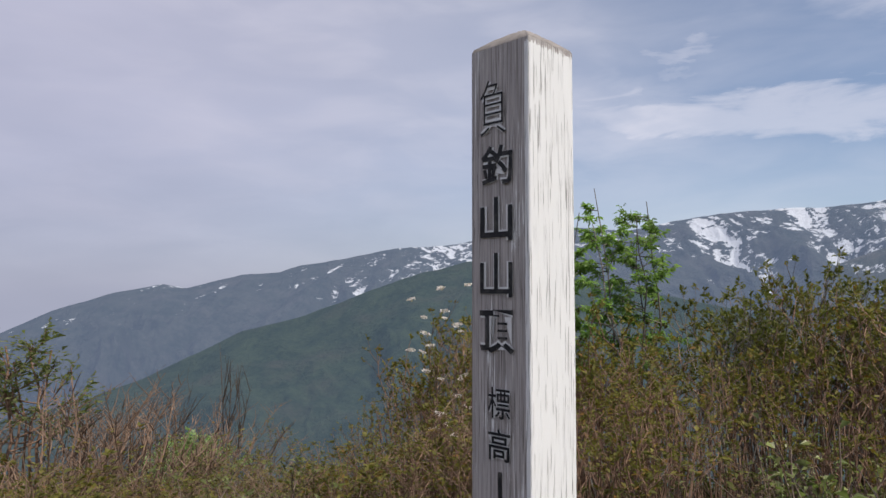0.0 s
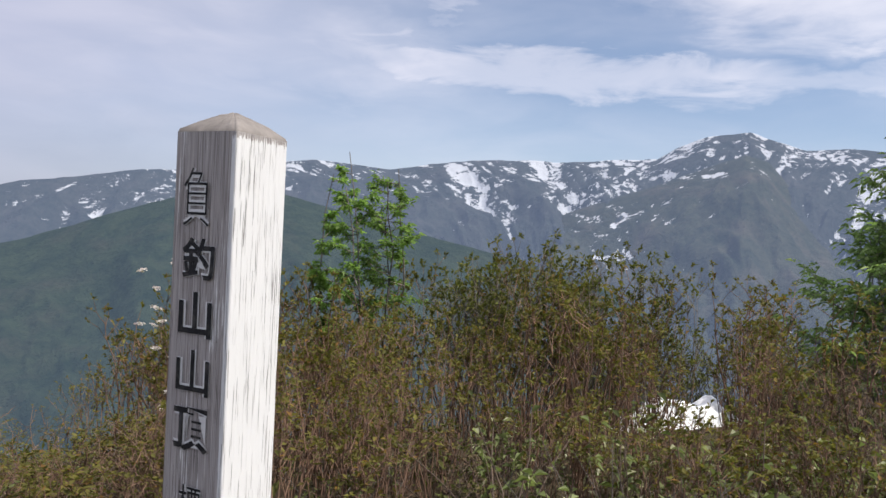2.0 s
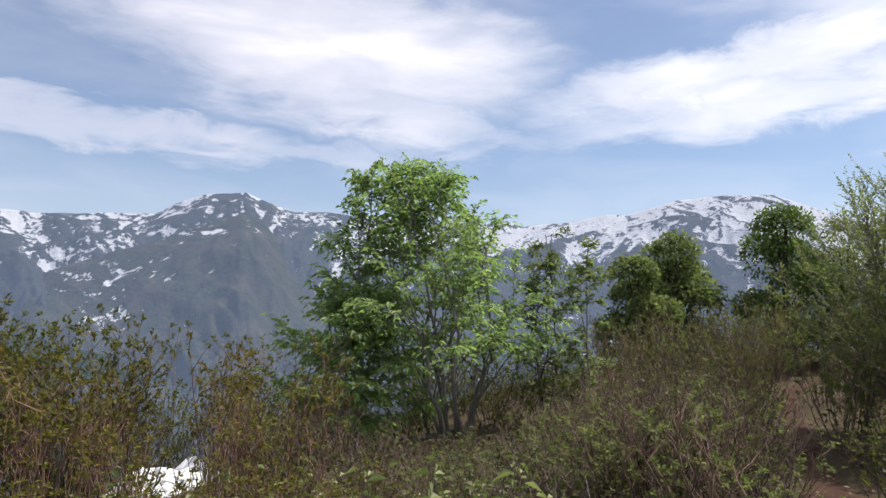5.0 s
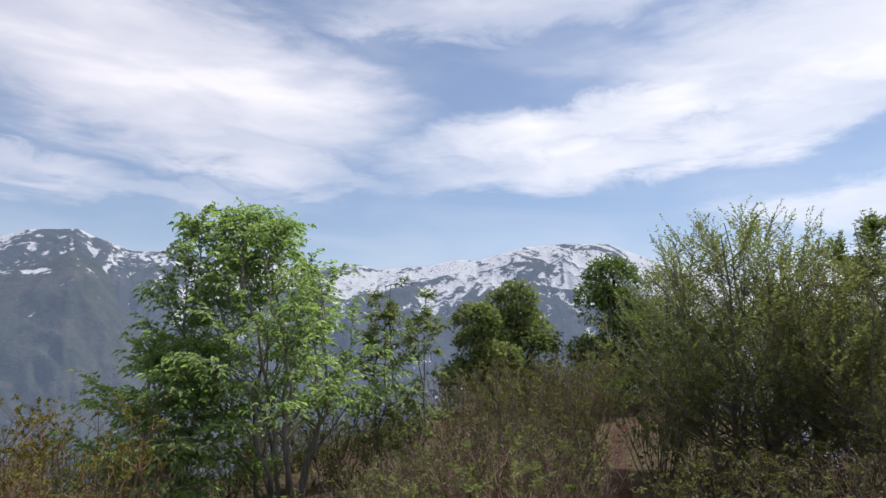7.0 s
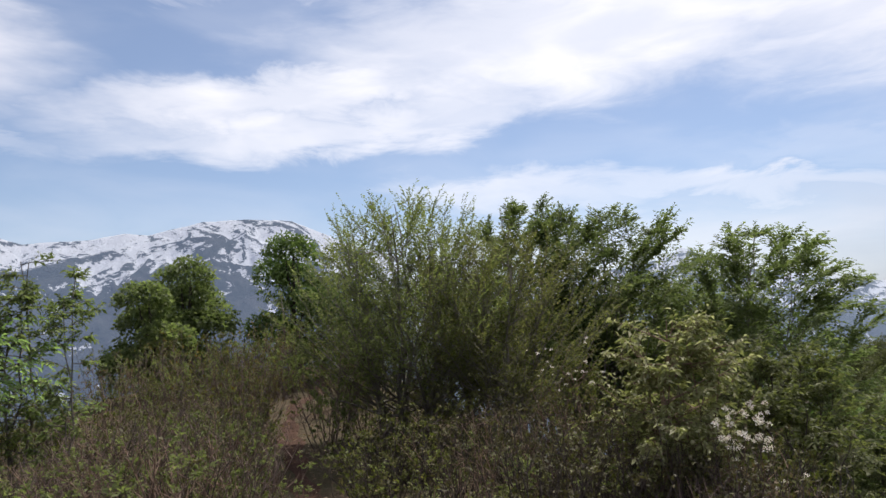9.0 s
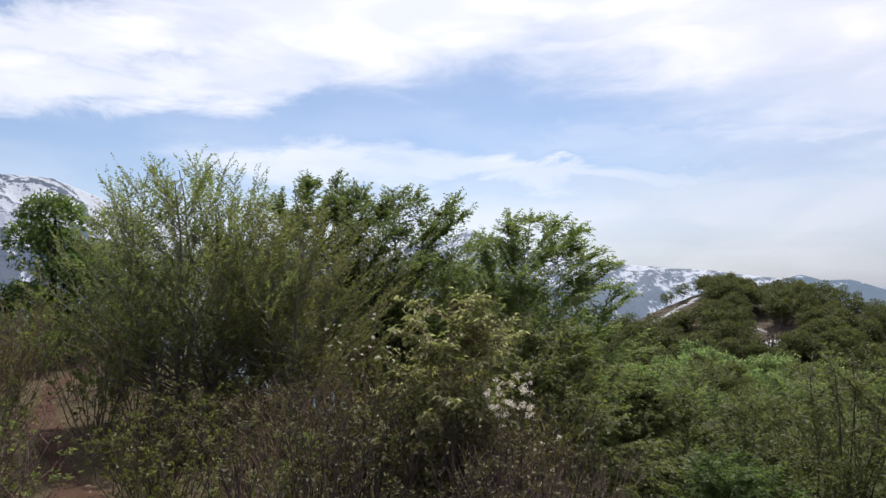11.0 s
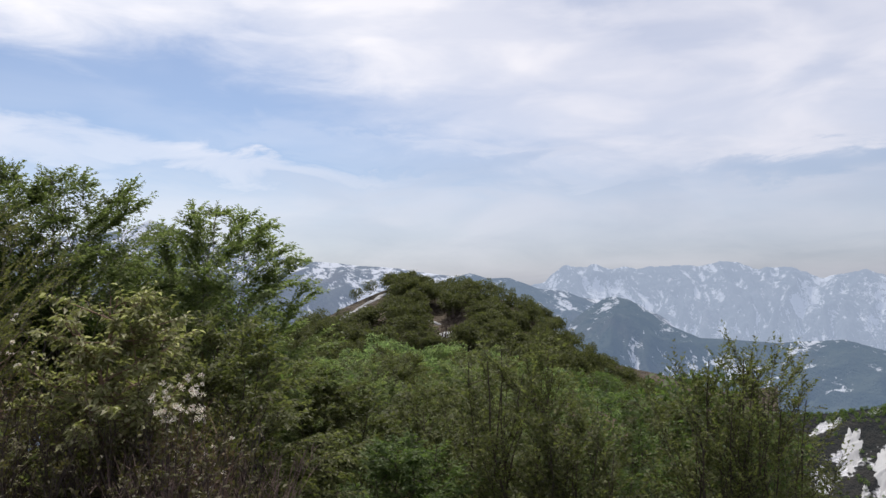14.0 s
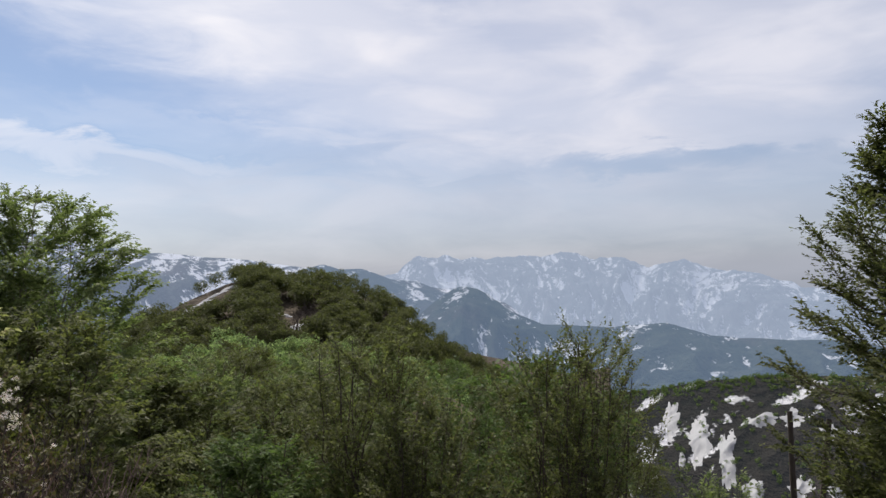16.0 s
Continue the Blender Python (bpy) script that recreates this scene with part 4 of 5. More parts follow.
thicket(bare, 1.7, 45, 76, 4.4, 8.0, 18, [44, -6, 51, -7, 55, -11.5, 66, -11, 71, -6, 76, -3.0], 54, 0.8)
thicket(leafy, 1.2, 46, 76, 4.0, 8.5, 24, [46, -9, 54, -11, 66, -10, 71, -6, 76, -4], 52, 0.75)
thicket(twiggy, 1.2, 52, 76, 4.0, 7.5, 22, [52, -10, 66, -9.5, 71, -6.5, 76, -4.5], 92, 0.75)
thicket(brush, 1.2, 52, 70, 4.2, 8.0, 26, [52, -9.5, 56, -10.5, 66, -10, 70, -8], 63, 0.85)
thicket(leafy, 1.2, 53, 70, 5.5, 8.6, 14, [53, -10.5, 70, -9], 64, 0.85)
thicket(dim, 1.2, 28, 44, 8.0, 11, 22, [28, -6, 44, -6], 59, 0.8)
thicket(dim, 1.2, 44, 74, 8.4, 12, 60, [44, -5, 55, -3.5, 66, -2.5, 74, -2.0], 55, 0.85)
thicket(twiggy, 1.2, 120, 128, 4.4, 5.6, 12, [120, -8.5, 128, -10.5], 75, 0.8)
thicket(leafy, 1.2, 72, 87, 4.0, 9.0, 26, [72, -8, 80, -4, 87, -7], 76, 0.8)
thicket(dry, 0.8, 70, 100, 3.0, 6.5, 40, [70, -13, 88, -15, 100, -13], 77, 0.7)
thicket(leafy, 1.2, 67, 86, 3.8, 7.0, 30, [67, -9.5, 78, -7.5, 86, -10], 62, 0.75)
thicket(dim, 1.2, 66, 84, 5.5, 9.0, 10, [66, -7, 84, -3.5], 69, 0.8)
thicket(wild, 1.7, 71, 84.5, 4.0, 7.0, 10, [70, -8, 76, -5, 82, -4, 85, -7], 56, 0.75)
thicket(twiggy, 1.2, 70, 86, 4.0, 9.0, 26, [71, -5, 80, -2.0, 84, -2.5, 86, -6], 8, 0.6)
thicket(brush, 1.2, 68, 86, 4.0, 9.0, 22, [68, -8, 80, -2.0, 84, -2.5, 86, -6], 82, 0.6)
thicket(russet, 1.2, 74, 87.5, 9.0, 15, 36, [71, -1, 80, 0.6, 87, 1.0], 81, 0.85)
thicket(leafy, 1.2, 82, 94, 8.5, 20, 26, [82, 0.3, 88, 1.3, 93, 2.5], 9, 0.9)
thicket(dim, 1.2, 72, 92, 13, 22, 16, [72, 0.5, 82, 0.8, 92, 1.5], 91, 0.9)
thicket(russet, 1.2, 83, 93, 11, 19, 16, [83, 0.3, 93, 1.5], 10, 0.85)
thicket(brush, 1.2, 89.5, 127, 3.8, 7.0, 48, [89, -9, 92, -8, 96, -6, 104, -5, 112, -5, 127, -8], 13, 0.85)
thicket(bare, 1.7, 93, 118, 4.2, 7.5, 10, [92, -7, 100, -4, 112, -3, 122, -5], 57, 0.75)
thicket(dim, 1.2, 93, 124, 5.5, 9.0, 36, [92, -5, 100, -4, 110, -3, 121, -3, 124, -5], 11)
thicket(dim, 1.2, 91, 128, 10, 13.5, 34, [91, 0, 105, -0.5, 128, -3], 58, 0.85, 3.4)
thicket(leafy, 1.2, 95, 120, 4.6, 8.0, 9, [92, -8, 105, -7, 121, -6], 12)
thicket(brush, 1.2, 84, 127, 3.4, 5.0, 24, [84, -13, 88, -14, 92, -13, 127, -12], 14, 0.6)

def grown_tree(name, label, az, d, top_el, spread, mat, bark, seed, stems=4, limbs=50, shoots=18, leaves=14, size=0.1, width=0.42, low=0.25, steep=(25, 60), droop=0.35, dome=((0, 0.6), (0.35, 1.0), (0.7, 0.85), (1.0, 0.25)),
               stem_r=0.05, foot=0.1, open_up=0.4, shoot=0.32, lean=(0.0, 0.0), tall=(0.75, 0.97), wind=0.06, crook=0.06, tuft=1.7, category="tree"):
    """A broad-leaved tree grown from stems to limbs, flat sprays of shoots and rows of leaves; its height follows from the angle of its top."""
    x, y, z = at(az, d)
    height = 1.6 + d * math.tan(radians(top_el)) - z
    g, w = Growth(seed), Growth(seed + 1)
    rng = g.rng
    dh, dr = [p[0] for p in dome], [p[1] for p in dome]
    lines = []
    root = new(name)
    root.matrix_world = pose(x, y, z)
    tagged(root, label, category)
    for k in range(stems):
        a = 2 * math.pi * (k + rng.uniform(-0.3, 0.3)) / stems
        out = spread * open_up * rng.uniform(0.5, 1.1) * (0.25 if k == 0 else 1.0)
        top = height * (tall[1] if k == 0 else rng.uniform(*tall))
        one = Growth(seed + 100 + k)
        line = one.bent((math.cos(a) * foot, math.sin(a) * foot, -0.2), (math.cos(a) * out + lean[0], math.sin(a) * out + lean[1], top), crook, 10)
        one.stem(line, stem_r * rng.uniform(0.65, 1.1), 0.006, 6)
        part("trunk", one.stems_mesh("trunk"), bark, root)
        lines.append(line)
    base, tang, span = [], [], []
    away = np.array([lean[0], lean[1], 0.0])
    for i in range(limbs):
        # the limb's tip lies on the crown's dome, its foot lower down on the stem that stands nearest
        ht = low + (1.0 - low) * (i + rng.uniform(0.1, 0.9)) / limbs
        a = i * 2.4 + rng.uniform(-0.5, 0.5)
        dv = np.array([math.cos(a), math.sin(a), 0.0])
        radius = spread * np.interp(ht, dh, dr) * (1 + 0.16 * math.sin(3 * a + 6 * ht + seed)) * (rng.uniform(0.78, 1.03) if i % 3 else rng.uniform(0.2, 0.75))
        q = away * ht + dv * radius + [-0.5 * wind * radius, -0.87 * wind * radius, height * ht * rng.uniform(0.95, 1.0)]
        e = radians(steep[0] + (steep[1] - steep[0]) * ht + rng.normal(0, 7))
        best = None
        for line in (lines[i % stems], lines[int(rng.integers(stems))]):
            zs = min(max(q[2] - radius * math.tan(e), 0.1 * height), line[-1][2] * 0.98, q[2] - 0.02)
            p = np.array([np.interp(zs, line[:, 2], line[:, c]) for c in range(3)])
            if best is None or np.linalg.norm(q - p) < best[0]:
                best = (np.linalg.norm(q - p), p)
        p = best[1]
        reach = np.linalg.norm((q - p)[:2])
        limb = g.bent(p, q, 0.06, 6)
        limb[:, 2] += np.sin(np.linspace(0, np.pi, 6)) * reach * 0.1 * (1 if droop > 0.2 else -1)
        one = Growth(seed + 500 + i)
        one.stem(limb, min(stem_r * 0.35, 0.035) * (1.05 - 0.7 * ht) + 0.003, 0.003, 4)
        part("limb", one.stems_mesh("limb"), bark, root)
        length = np.linalg.norm(q - p)
        for t in range(shoots):
            s2 = 1.0 - 0.8 * ((t + rng.uniform(0, 1)) / shoots) ** tuft
            f = min(s2, 0.999) * 5
            f0 = int(f)
            b = limb[f0] + (limb[f0 + 1] - limb[f0]) * (f - f0)
            along = limb[f0 + 1] - limb[f0]
            along /= np.linalg.norm(along) + 1e-9
            side = np.cross(along, [0, 0, 1.0])
            side /= np.linalg.norm(side) + 1e-9
            v = along * rng.uniform(0.7, 1.1) + side * rng.uniform(0.25, 1.05) * (1 if t % 2 else -1) * (0.25 if t == 0 else 1.0) + rng.normal(0, 0.2, 3) + [-0.5 * wind, -0.87 * wind, 0.16]
            base.append(b), tang.append(v / np.linalg.norm(v))
            span.append((0.55 * spread + 0.25 * length) * shoot * (1.3 - 0.6 * s2) * rng.uniform(0.6, 1.2) + size * 1.5)
    base, tang, span = np.array(base), np.array(tang), np.array(span)[:, None]
    for b, v, l in zip(base, tang, span[:, 0]) if d < 11 else ():
        w.stem(np.stack([b, b + v * l * 0.55 - [0, 0, droop * l * 0.16]]), 0.0032, 0.0014, 3)
    n = len(base)
    k = np.repeat(np.arange(n), leaves)
    order = np.tile(np.arange(leaves), n)
    t = ((order + rng.uniform(0.1, 0.9, len(k))) / leaves)[:, None]
    pos = base[k] + tang[k] * span[k] * t - np.array([0, 0, droop * 0.55]) * span[k] * t ** 2 + rng.normal(0, size * 0.15, (len(k), 3))
    side = np.cross(tang, [0, 0, 1.0])
    side /= np.linalg.norm(side, axis=1, keepdims=True) + 1e-9
    flip = np.where(order % 2 == 0, 1.0, -1.0)[:, None]
    axis = tang[k] * 0.8 + side[k] * flip * 0.55 - np.array([0, 0, droop]) * t + rng.normal(0, 0.2, (len(k), 3))
    g.leaves(pos, axis, size * rng.uniform(0.65, 1.3, len(k)), width, 0.2, d > 9.3 or size < 0.06)
    # true the crown to the height and spread that are asked for
    wide = spread / np.percentile(np.hypot(pos[:, 0] - lean[0] * 0.7, pos[:, 1] - lean[1] * 0.7), 97.5)
    root.matrix_world = pose(x, y, z) @ Matrix.Diagonal((wide, wide, height / (np.percentile(pos[:, 2], 99.85) + size * 0.4), 1))
    if w.v:
        tagged(part("twiggery", w.stems_mesh("twiggery"), bark, root), kind="stuff")
    part("crown", g.leaves_mesh("crown"), mat, root)
    return root


LIGHT = ((0, 0.3), (0.5, 0.9), (0.75, 1.0), (1, 0.4))
ROUND = ((0, 0.75), (0.4, 1.0), (0.75, 0.9), (1, 0.35))
tree("rowan_sapling", "bright green young rowan with several thin stems", 9.6, 7.0, 5.6, 0.42, GREEN_ROWAN, seed=11, stems=3, branches=17, twigs=7, leaves=12, size=0.06, width=0.32, crown_from=0.3, stem_r=0.016, profile=LIGHT, droop=0.25, rise=0.5)
tree("rowan_sapling", "bright green young rowan leaning beside another", 13.5, 7.0, 4.4, 0.5, GREEN_ROWAN, seed=12, stems=3, branches=15, twigs=7, leaves=12, size=0.06, width=0.32, crown_from=0.3, stem_r=0.015, profile=LIGHT, droop=0.25, rise=0.5)
grown_tree("leafy_tree", "bushy fresh green tree with several crooked pale stems", 60.6, 8.2, 11.5, 1.5, GREEN_TREE, BARK_PALE, 21, stems=9, limbs=98, shoots=16, leaves=9, size=0.078, width=0.4, low=0.3, steep=(8, 62), droop=0.75,
           dome=((0, 0.6), (0.28, 1.0), (0.48, 1.0), (0.62, 0.84), (0.76, 0.58), (0.88, 0.36), (1, 0.2)), stem_r=0.036, foot=0.16, open_up=0.62, shoot=0.36, tall=(0.6, 0.97), crook=0.09, lean=(-0.26, 0.44))
grown_tree("leafy_tree", "slim fresh green tree with a drooping pointed top", 53.4, 8.1, 11.2, 0.62, GREEN_TREE, BARK_PALE, 23, stems=2, limbs=34, shoots=11, leaves=8, size=0.085, width=0.4, low=0.3, steep=(15, 60), droop=0.75,
           dome=((0, 0.9), (0.5, 1.0), (0.8, 0.7), (1, 0.3)), stem_r=0.026, shoot=0.4)
grown_tree("leafy_tree", "low leafy sucker tree beside the larger one", 51.4, 7.9, 1.2, 1.0, GREEN_TREE, BARK_PALE, 22, stems=5, limbs=60, shoots=12, leaves=9, size=0.085, width=0.4, low=0.2, steep=(10, 50), droop=0.7,
           dome=((0, 0.9), (0.3, 1.0), (0.7, 0.8), (1, 0.3)), stem_r=0.02, shoot=0.36)
tree("slender_tree", "slender tree with sparse light green leaves", 68.4, 8.6, 5.8, 0.6, GREEN_BEECH, BARK_GREY, seed=31, stems=3, branches=18, twigs=7, leaves=7, size=0.062, crown_from=0.12, stem_r=0.02, profile=((0, 0.6), (0.5, 1.0), (1, 0.4)))
tree("slender_tree", "thin young tree with drooping leaf tufts", 71.8, 8.2, 5.4, 0.5, GREEN_BEECH, BARK_GREY, seed=32, stems=2, branches=20, twigs=7, leaves=7, size=0.062, crown_from=0.1, stem_r=0.016, profile=((0, 0.7), (0.5, 1.0), (1, 0.4)))
DOME = ((0, 0.5), (0.3, 0.95), (0.55, 1.0), (0.8, 0.8), (1.0, 0.35))
CROWN = ((0, 0.5), (0.3, 0.9), (0.6, 1.0), (0.8, 0.88), (0.93, 0.6), (1.0, 0.3))
SKIRT = ((0, 0.9), (0.3, 1.0), (0.6, 0.85), (0.85, 0.55), (1.0, 0.2))
VASE = ((0, 0.35), (0.35, 0.75), (0.7, 1.0), (0.9, 0.8), (1.0, 0.5))
grown_tree("willow", "olive green willow with grey trunks and long top shoots", 96.4, 9.6, 10.4, 1.68, GREEN_WILLOW, BARK_GREY, 51, stems=7, limbs=150, shoots=17, leaves=26, size=0.04, width=0.5, low=0.34, steep=(25, 60), droop=0.1,
           dome=CROWN, stem_r=0.05, foot=0.22, open_up=0.55, shoot=0.34, tall=(0.7, 1.0))
grown_tree("willow", "olive green willow bush with tangled bare twigs", 103.6, 9.6, 7.4, 1.6, OLIVE_WILLOW, BARK_GREY, 52, stems=7, limbs=140, shoots=16, leaves=24, size=0.04, width=0.5, low=0.24, steep=(22, 58), droop=0.1,
           dome=CROWN, stem_r=0.04, foot=0.2, open_up=0.6, shoot=0.36)
grown_tree("beech", "light green beech showing above the willows", 106.6, 14.5, 9.6, 1.7, GREEN_BEECH, BARK_GREY, 61, stems=4, limbs=90, shoots=26, leaves=22, size=0.082, low=0.3, steep=(12, 52), dome=CROWN, shoot=0.3, tuft=2.0, droop=0.25)
grown_tree("beech", "light green beech with feathery upright sprays", 113.4, 14.0, 8.7, 2.2, GREEN_BEECH, BARK_GREY, 62, stems=5, limbs=120, shoots=26, leaves=22, size=0.082, low=0.28, steep=(12, 52), dome=CROWN, shoot=0.3, tuft=2.0, droop=0.25)
grown_tree("beech", "broad fresh green beech on the slope", 125.0, 13.5, 6.2, 1.95, GREEN_BEECH, BARK_GREY, 63, stems=5, limbs=130, shoots=26, leaves=22, size=0.082, low=0.25, steep=(12, 50), dome=CROWN, shoot=0.3, tuft=2.0, droop=0.25)
grown_tree("beech", "green beech half hidden in the wood", 119.6, 17.5, 3.0, 2.0, GREEN_BEECH, BARK_GREY, 60, limbs=60, shoots=20, leaves=16, size=0.13, dome=DOME)
grown_tree("young_beech", "yellow-green young beech below the path", 125.5, 9.4, -2.4, 1.6, GREEN_MUTED, BARK_DARK, 64, limbs=90, shoots=20, leaves=15, size=0.075, stem_r=0.035, low=0.12, steep=(5, 50), dome=SKIRT)
grown_tree("young_beech", "light green young beech on the wooded slope", 133.8, 13.0, -7.6, 1.7, GREEN_MUTED, BARK_DARK, 65, limbs=90, shoots=20, leaves=16, size=0.095, stem_r=0.04, low=0.12, steep=(8, 55), dome=SKIRT)
grown_tree("young_beech", "dull green bushy tree with upright twigs", 148.8, 10.4, -4.8, 1.5, GREEN_MUTED, BARK_DARK, 66, stems=8, limbs=120, shoots=18, leaves=15, size=0.068, stem_r=0.028, low=0.2, steep=(30, 66), dome=DOME, droop=0.15, open_up=0.6)
grown_tree("young_beech", "low green tree filling the slope", 139.5, 9.6, -12.5, 1.4, GREEN_DARK, BARK_DARK, 67, limbs=80, shoots=18, leaves=15, size=0.075, stem_r=0.03, low=0.15, steep=(10, 55), dome=SKIRT)
grown_tree("young_beech", "green tree on the edge of the wooded slope", 156.0, 15.0, -7.6, 1.8, GREEN_DARK, BARK_DARK, 68, limbs=80, shoots=18, leaves=15, size=0.095, stem_r=0.04, low=0.2, steep=(20, 65), dome=DOME)
grown_tree("young_beech", "low bushy green tree by the slope's edge", 153.5, 9.4, -11.0, 1.35, GREEN_MUTED, BARK_DARK, 69, stems=6, limbs=80, shoots=18, leaves=15, size=0.07, stem_r=0.024, low=0.2, steep=(25, 62), dome=DOME, droop=0.15)
for az, d, el, spread, mat, seed in ((136.6, 19.0, -6.6, 1.9, GREEN_BEECH, 91), (141.4, 17.0, -8.6, 1.8, GREEN_MUTED, 92), (144.6, 22.0, -6.8, 2.1, GREEN_BEECH, 93), (152.0, 19.0, -7.6, 1.9, GREEN_BEECH, 94), (159.6, 18.0, -9.4, 1.8, GREEN_MUTED, 95), (164.0, 22.0, -10.8, 2.0, GREEN_BEECH, 96), (138.8, 27.0, -5.4, 2.4, GREEN_MUTED, 97)):
    grown_tree("slope_beech", "light green beech with layered sprays on the wooded slope", az, d, el, spread, mat, BARK_DARK, seed, stems=4, limbs=80, shoots=20, leaves=18, size=0.1 if d < 20 else 0.12, low=0.2, steep=(10, 50), dome=CROWN, shoot=0.3, tuft=2.0, droop=0.25)
grown_tree("vase_tree", "upright vase-shaped tree with dark fine stems", 164.6, 9.4, -5.0, 0.95, GREEN_MUTED, BARK_DARK, 71, stems=8, limbs=70, shoots=16, leaves=14, size=0.06, stem_r=0.026, low=0.34, steep=(38, 66), droop=0.05, shoot=0.42, dome=VASE, open_up=0.6, wind=-0.03)
grown_tree("vase_tree", "upright dark-stemmed tree beside its twin", 167.4, 9.6, -4.4, 0.95, GREEN_MUTED, BARK_DARK, 72, stems=8, limbs=70, shoots=16, leaves=14, size=0.06, stem_r=0.026, low=0.34, steep=(38, 66), droop=0.05, shoot=0.42, dome=VASE, open_up=0.6)
grown_tree("tall_tree", "tall green tree with layered drooping branches", 189.6, 9.4, 10.4, 1.4, GREEN_MUTED, BARK_DARK, 81, stems=1, limbs=100, shoots=24, leaves=22, size=0.066, stem_r=0.08, low=0.42, steep=(0, 50), droop=0.2, shoot=0.34,
           dome=((0, 0.3), (0.4, 0.8), (0.55, 1.0), (0.8, 0.75), (1, 0.15)), wind=0.0)
grown_tree("slope_bush", "green bush at the foot of the tall tree", 189.2, 9.0, -9.0, 1.15, GREEN_MUTED, BARK_DARK, 82, stems=7, limbs=90, shoots=16, leaves=13, size=0.065, stem_r=0.02, low=0.12, steep=(25, 65), dome=DOME, droop=0.15, category="shrub")
grown_tree("slope_bush", "low green bush below the clearing's edge", 176.0, 9.4, -16.0, 1.4, GREEN_BEECH, BARK_DARK, 83, stems=6, limbs=70, shoots=15, leaves=13, size=0.065, stem_r=0.02, low=0.12, steep=(20, 60), dome=DOME, droop=0.15, category="shrub")
tree("pale_shrub", "shrub with pale yellowish new leaves", 118.0, 5.6, 0.0, 0.72, PALE_LEAF, BARK_RED, seed=84, stems=8, branches=15, twigs=7, leaves=9, size=0.055, width=0.45, stem_r=0.012, crown_from=0.2, profile=ROUND, rise=0.6, category="shrub")
grown_tree("green_shrub", "bush with flat layers of light green leaves", -32.6, 5.6, -6.2, 0.5, GREEN_WILLOW, BARK_STEM, 85, stems=5, limbs=30, shoots=9, leaves=8, size=0.05, low=0.45, steep=(5, 35), droop=0.1, stem_r=0.014, foot=0.06, shoot=0.45, category="shrub")
grown_tree("green_shrub", "fresh green bush low on the slope", -21.5, 7.0, -13.6, 0.45, GREEN_TREE, BARK_STEM, 86, stems=5, limbs=36, shoots=9, leaves=9, size=0.06, low=0.2, steep=(20, 65), droop=0.1, stem_r=0.012, foot=0.06, category="shrub")


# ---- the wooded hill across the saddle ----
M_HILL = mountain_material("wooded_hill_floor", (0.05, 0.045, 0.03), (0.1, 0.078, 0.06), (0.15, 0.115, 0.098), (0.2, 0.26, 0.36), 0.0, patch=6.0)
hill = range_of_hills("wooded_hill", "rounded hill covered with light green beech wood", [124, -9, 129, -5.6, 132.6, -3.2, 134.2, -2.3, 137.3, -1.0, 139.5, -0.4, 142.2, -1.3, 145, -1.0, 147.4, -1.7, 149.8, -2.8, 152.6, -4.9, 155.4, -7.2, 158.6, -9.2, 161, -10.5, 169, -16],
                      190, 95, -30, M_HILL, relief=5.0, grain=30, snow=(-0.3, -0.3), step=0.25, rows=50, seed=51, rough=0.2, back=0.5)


def canopy_model(name, label, seed, leaves, size, mat, height=6.0, spread=2.4, group="", lump=0.4, low=0.38):
    """A whole tree of a far wood: trunk, limbs and a lumpy crown of leaf sprays."""
    g = Growth(seed)
    w = Growth(seed + 1)
    rng = g.rng
    g.stem(g.bent((0, 0, -1.0), (0, 0, height * 0.85), 0.03, 5), 0.13, 0.04, 5)
    lumps = []
    for k in range(14):
        a, f = k * 2.4, low + (0.85 - low) * (k % 5) / 4 + rng.uniform(-0.04, 0.04)
        r = spread * rng.uniform(0.45, 0.72) * math.sqrt(max(1.05 - ((f - 0.35) / 0.62) ** 2, 0.02))
        c = np.array([math.cos(a) * r, math.sin(a) * r, height * f])
        lumps.append((c, spread * lump * rng.uniform(0.85, 1.15)))
        w.stem(g.bent((0, 0, height * f * 0.6), c, 0.06, 4), 0.05, 0.015, 3)
    pos, ax = [], []
    for k in range(leaves):
        c, r = lumps[int(rng.integers(len(lumps)))]
        d = rng.normal(0, 1, 3)
        d /= np.linalg.norm(d)
        d[2] = abs(d[2]) if rng.uniform() < 0.7 else d[2]
        pos.append(c + d * r * rng.uniform(0.7, 1.05))
        ax.append(d * 0.5 + rng.normal(0, 0.5, 3))
    g.leaves(np.array(pos), np.array(ax), size * rng.uniform(0.6, 1.3, leaves), 0.6, 0.2, True)
    root = new(name)
    tagged(root, label, "tree", group)
    part("trunk", g.stems_mesh("trunk"), BARK_DARK, root)
    part("branchwork", w.stems_mesh("branchwork"), BARK_DARK, root)
    part("crown", g.leaves_mesh("crown"), mat, root)
    return root


def plant_all(models, places):
    rng = np.random.default_rng(len(places))
    used = set()
    for k, (x, y, z, s) in enumerate(places):
        ob = models[k % len(models)]
        if ob.name in used:
            ob = copy_thing(ob, Matrix.Identity(4))
        used.add(models[k % len(models)].name)
        ob.matrix_basis = pose(x, y, z, 0, 0, rng.uniform(0, 360)) @ Matrix.Diagonal((s, s, s * rng.uniform(0.85, 1.15), 1))


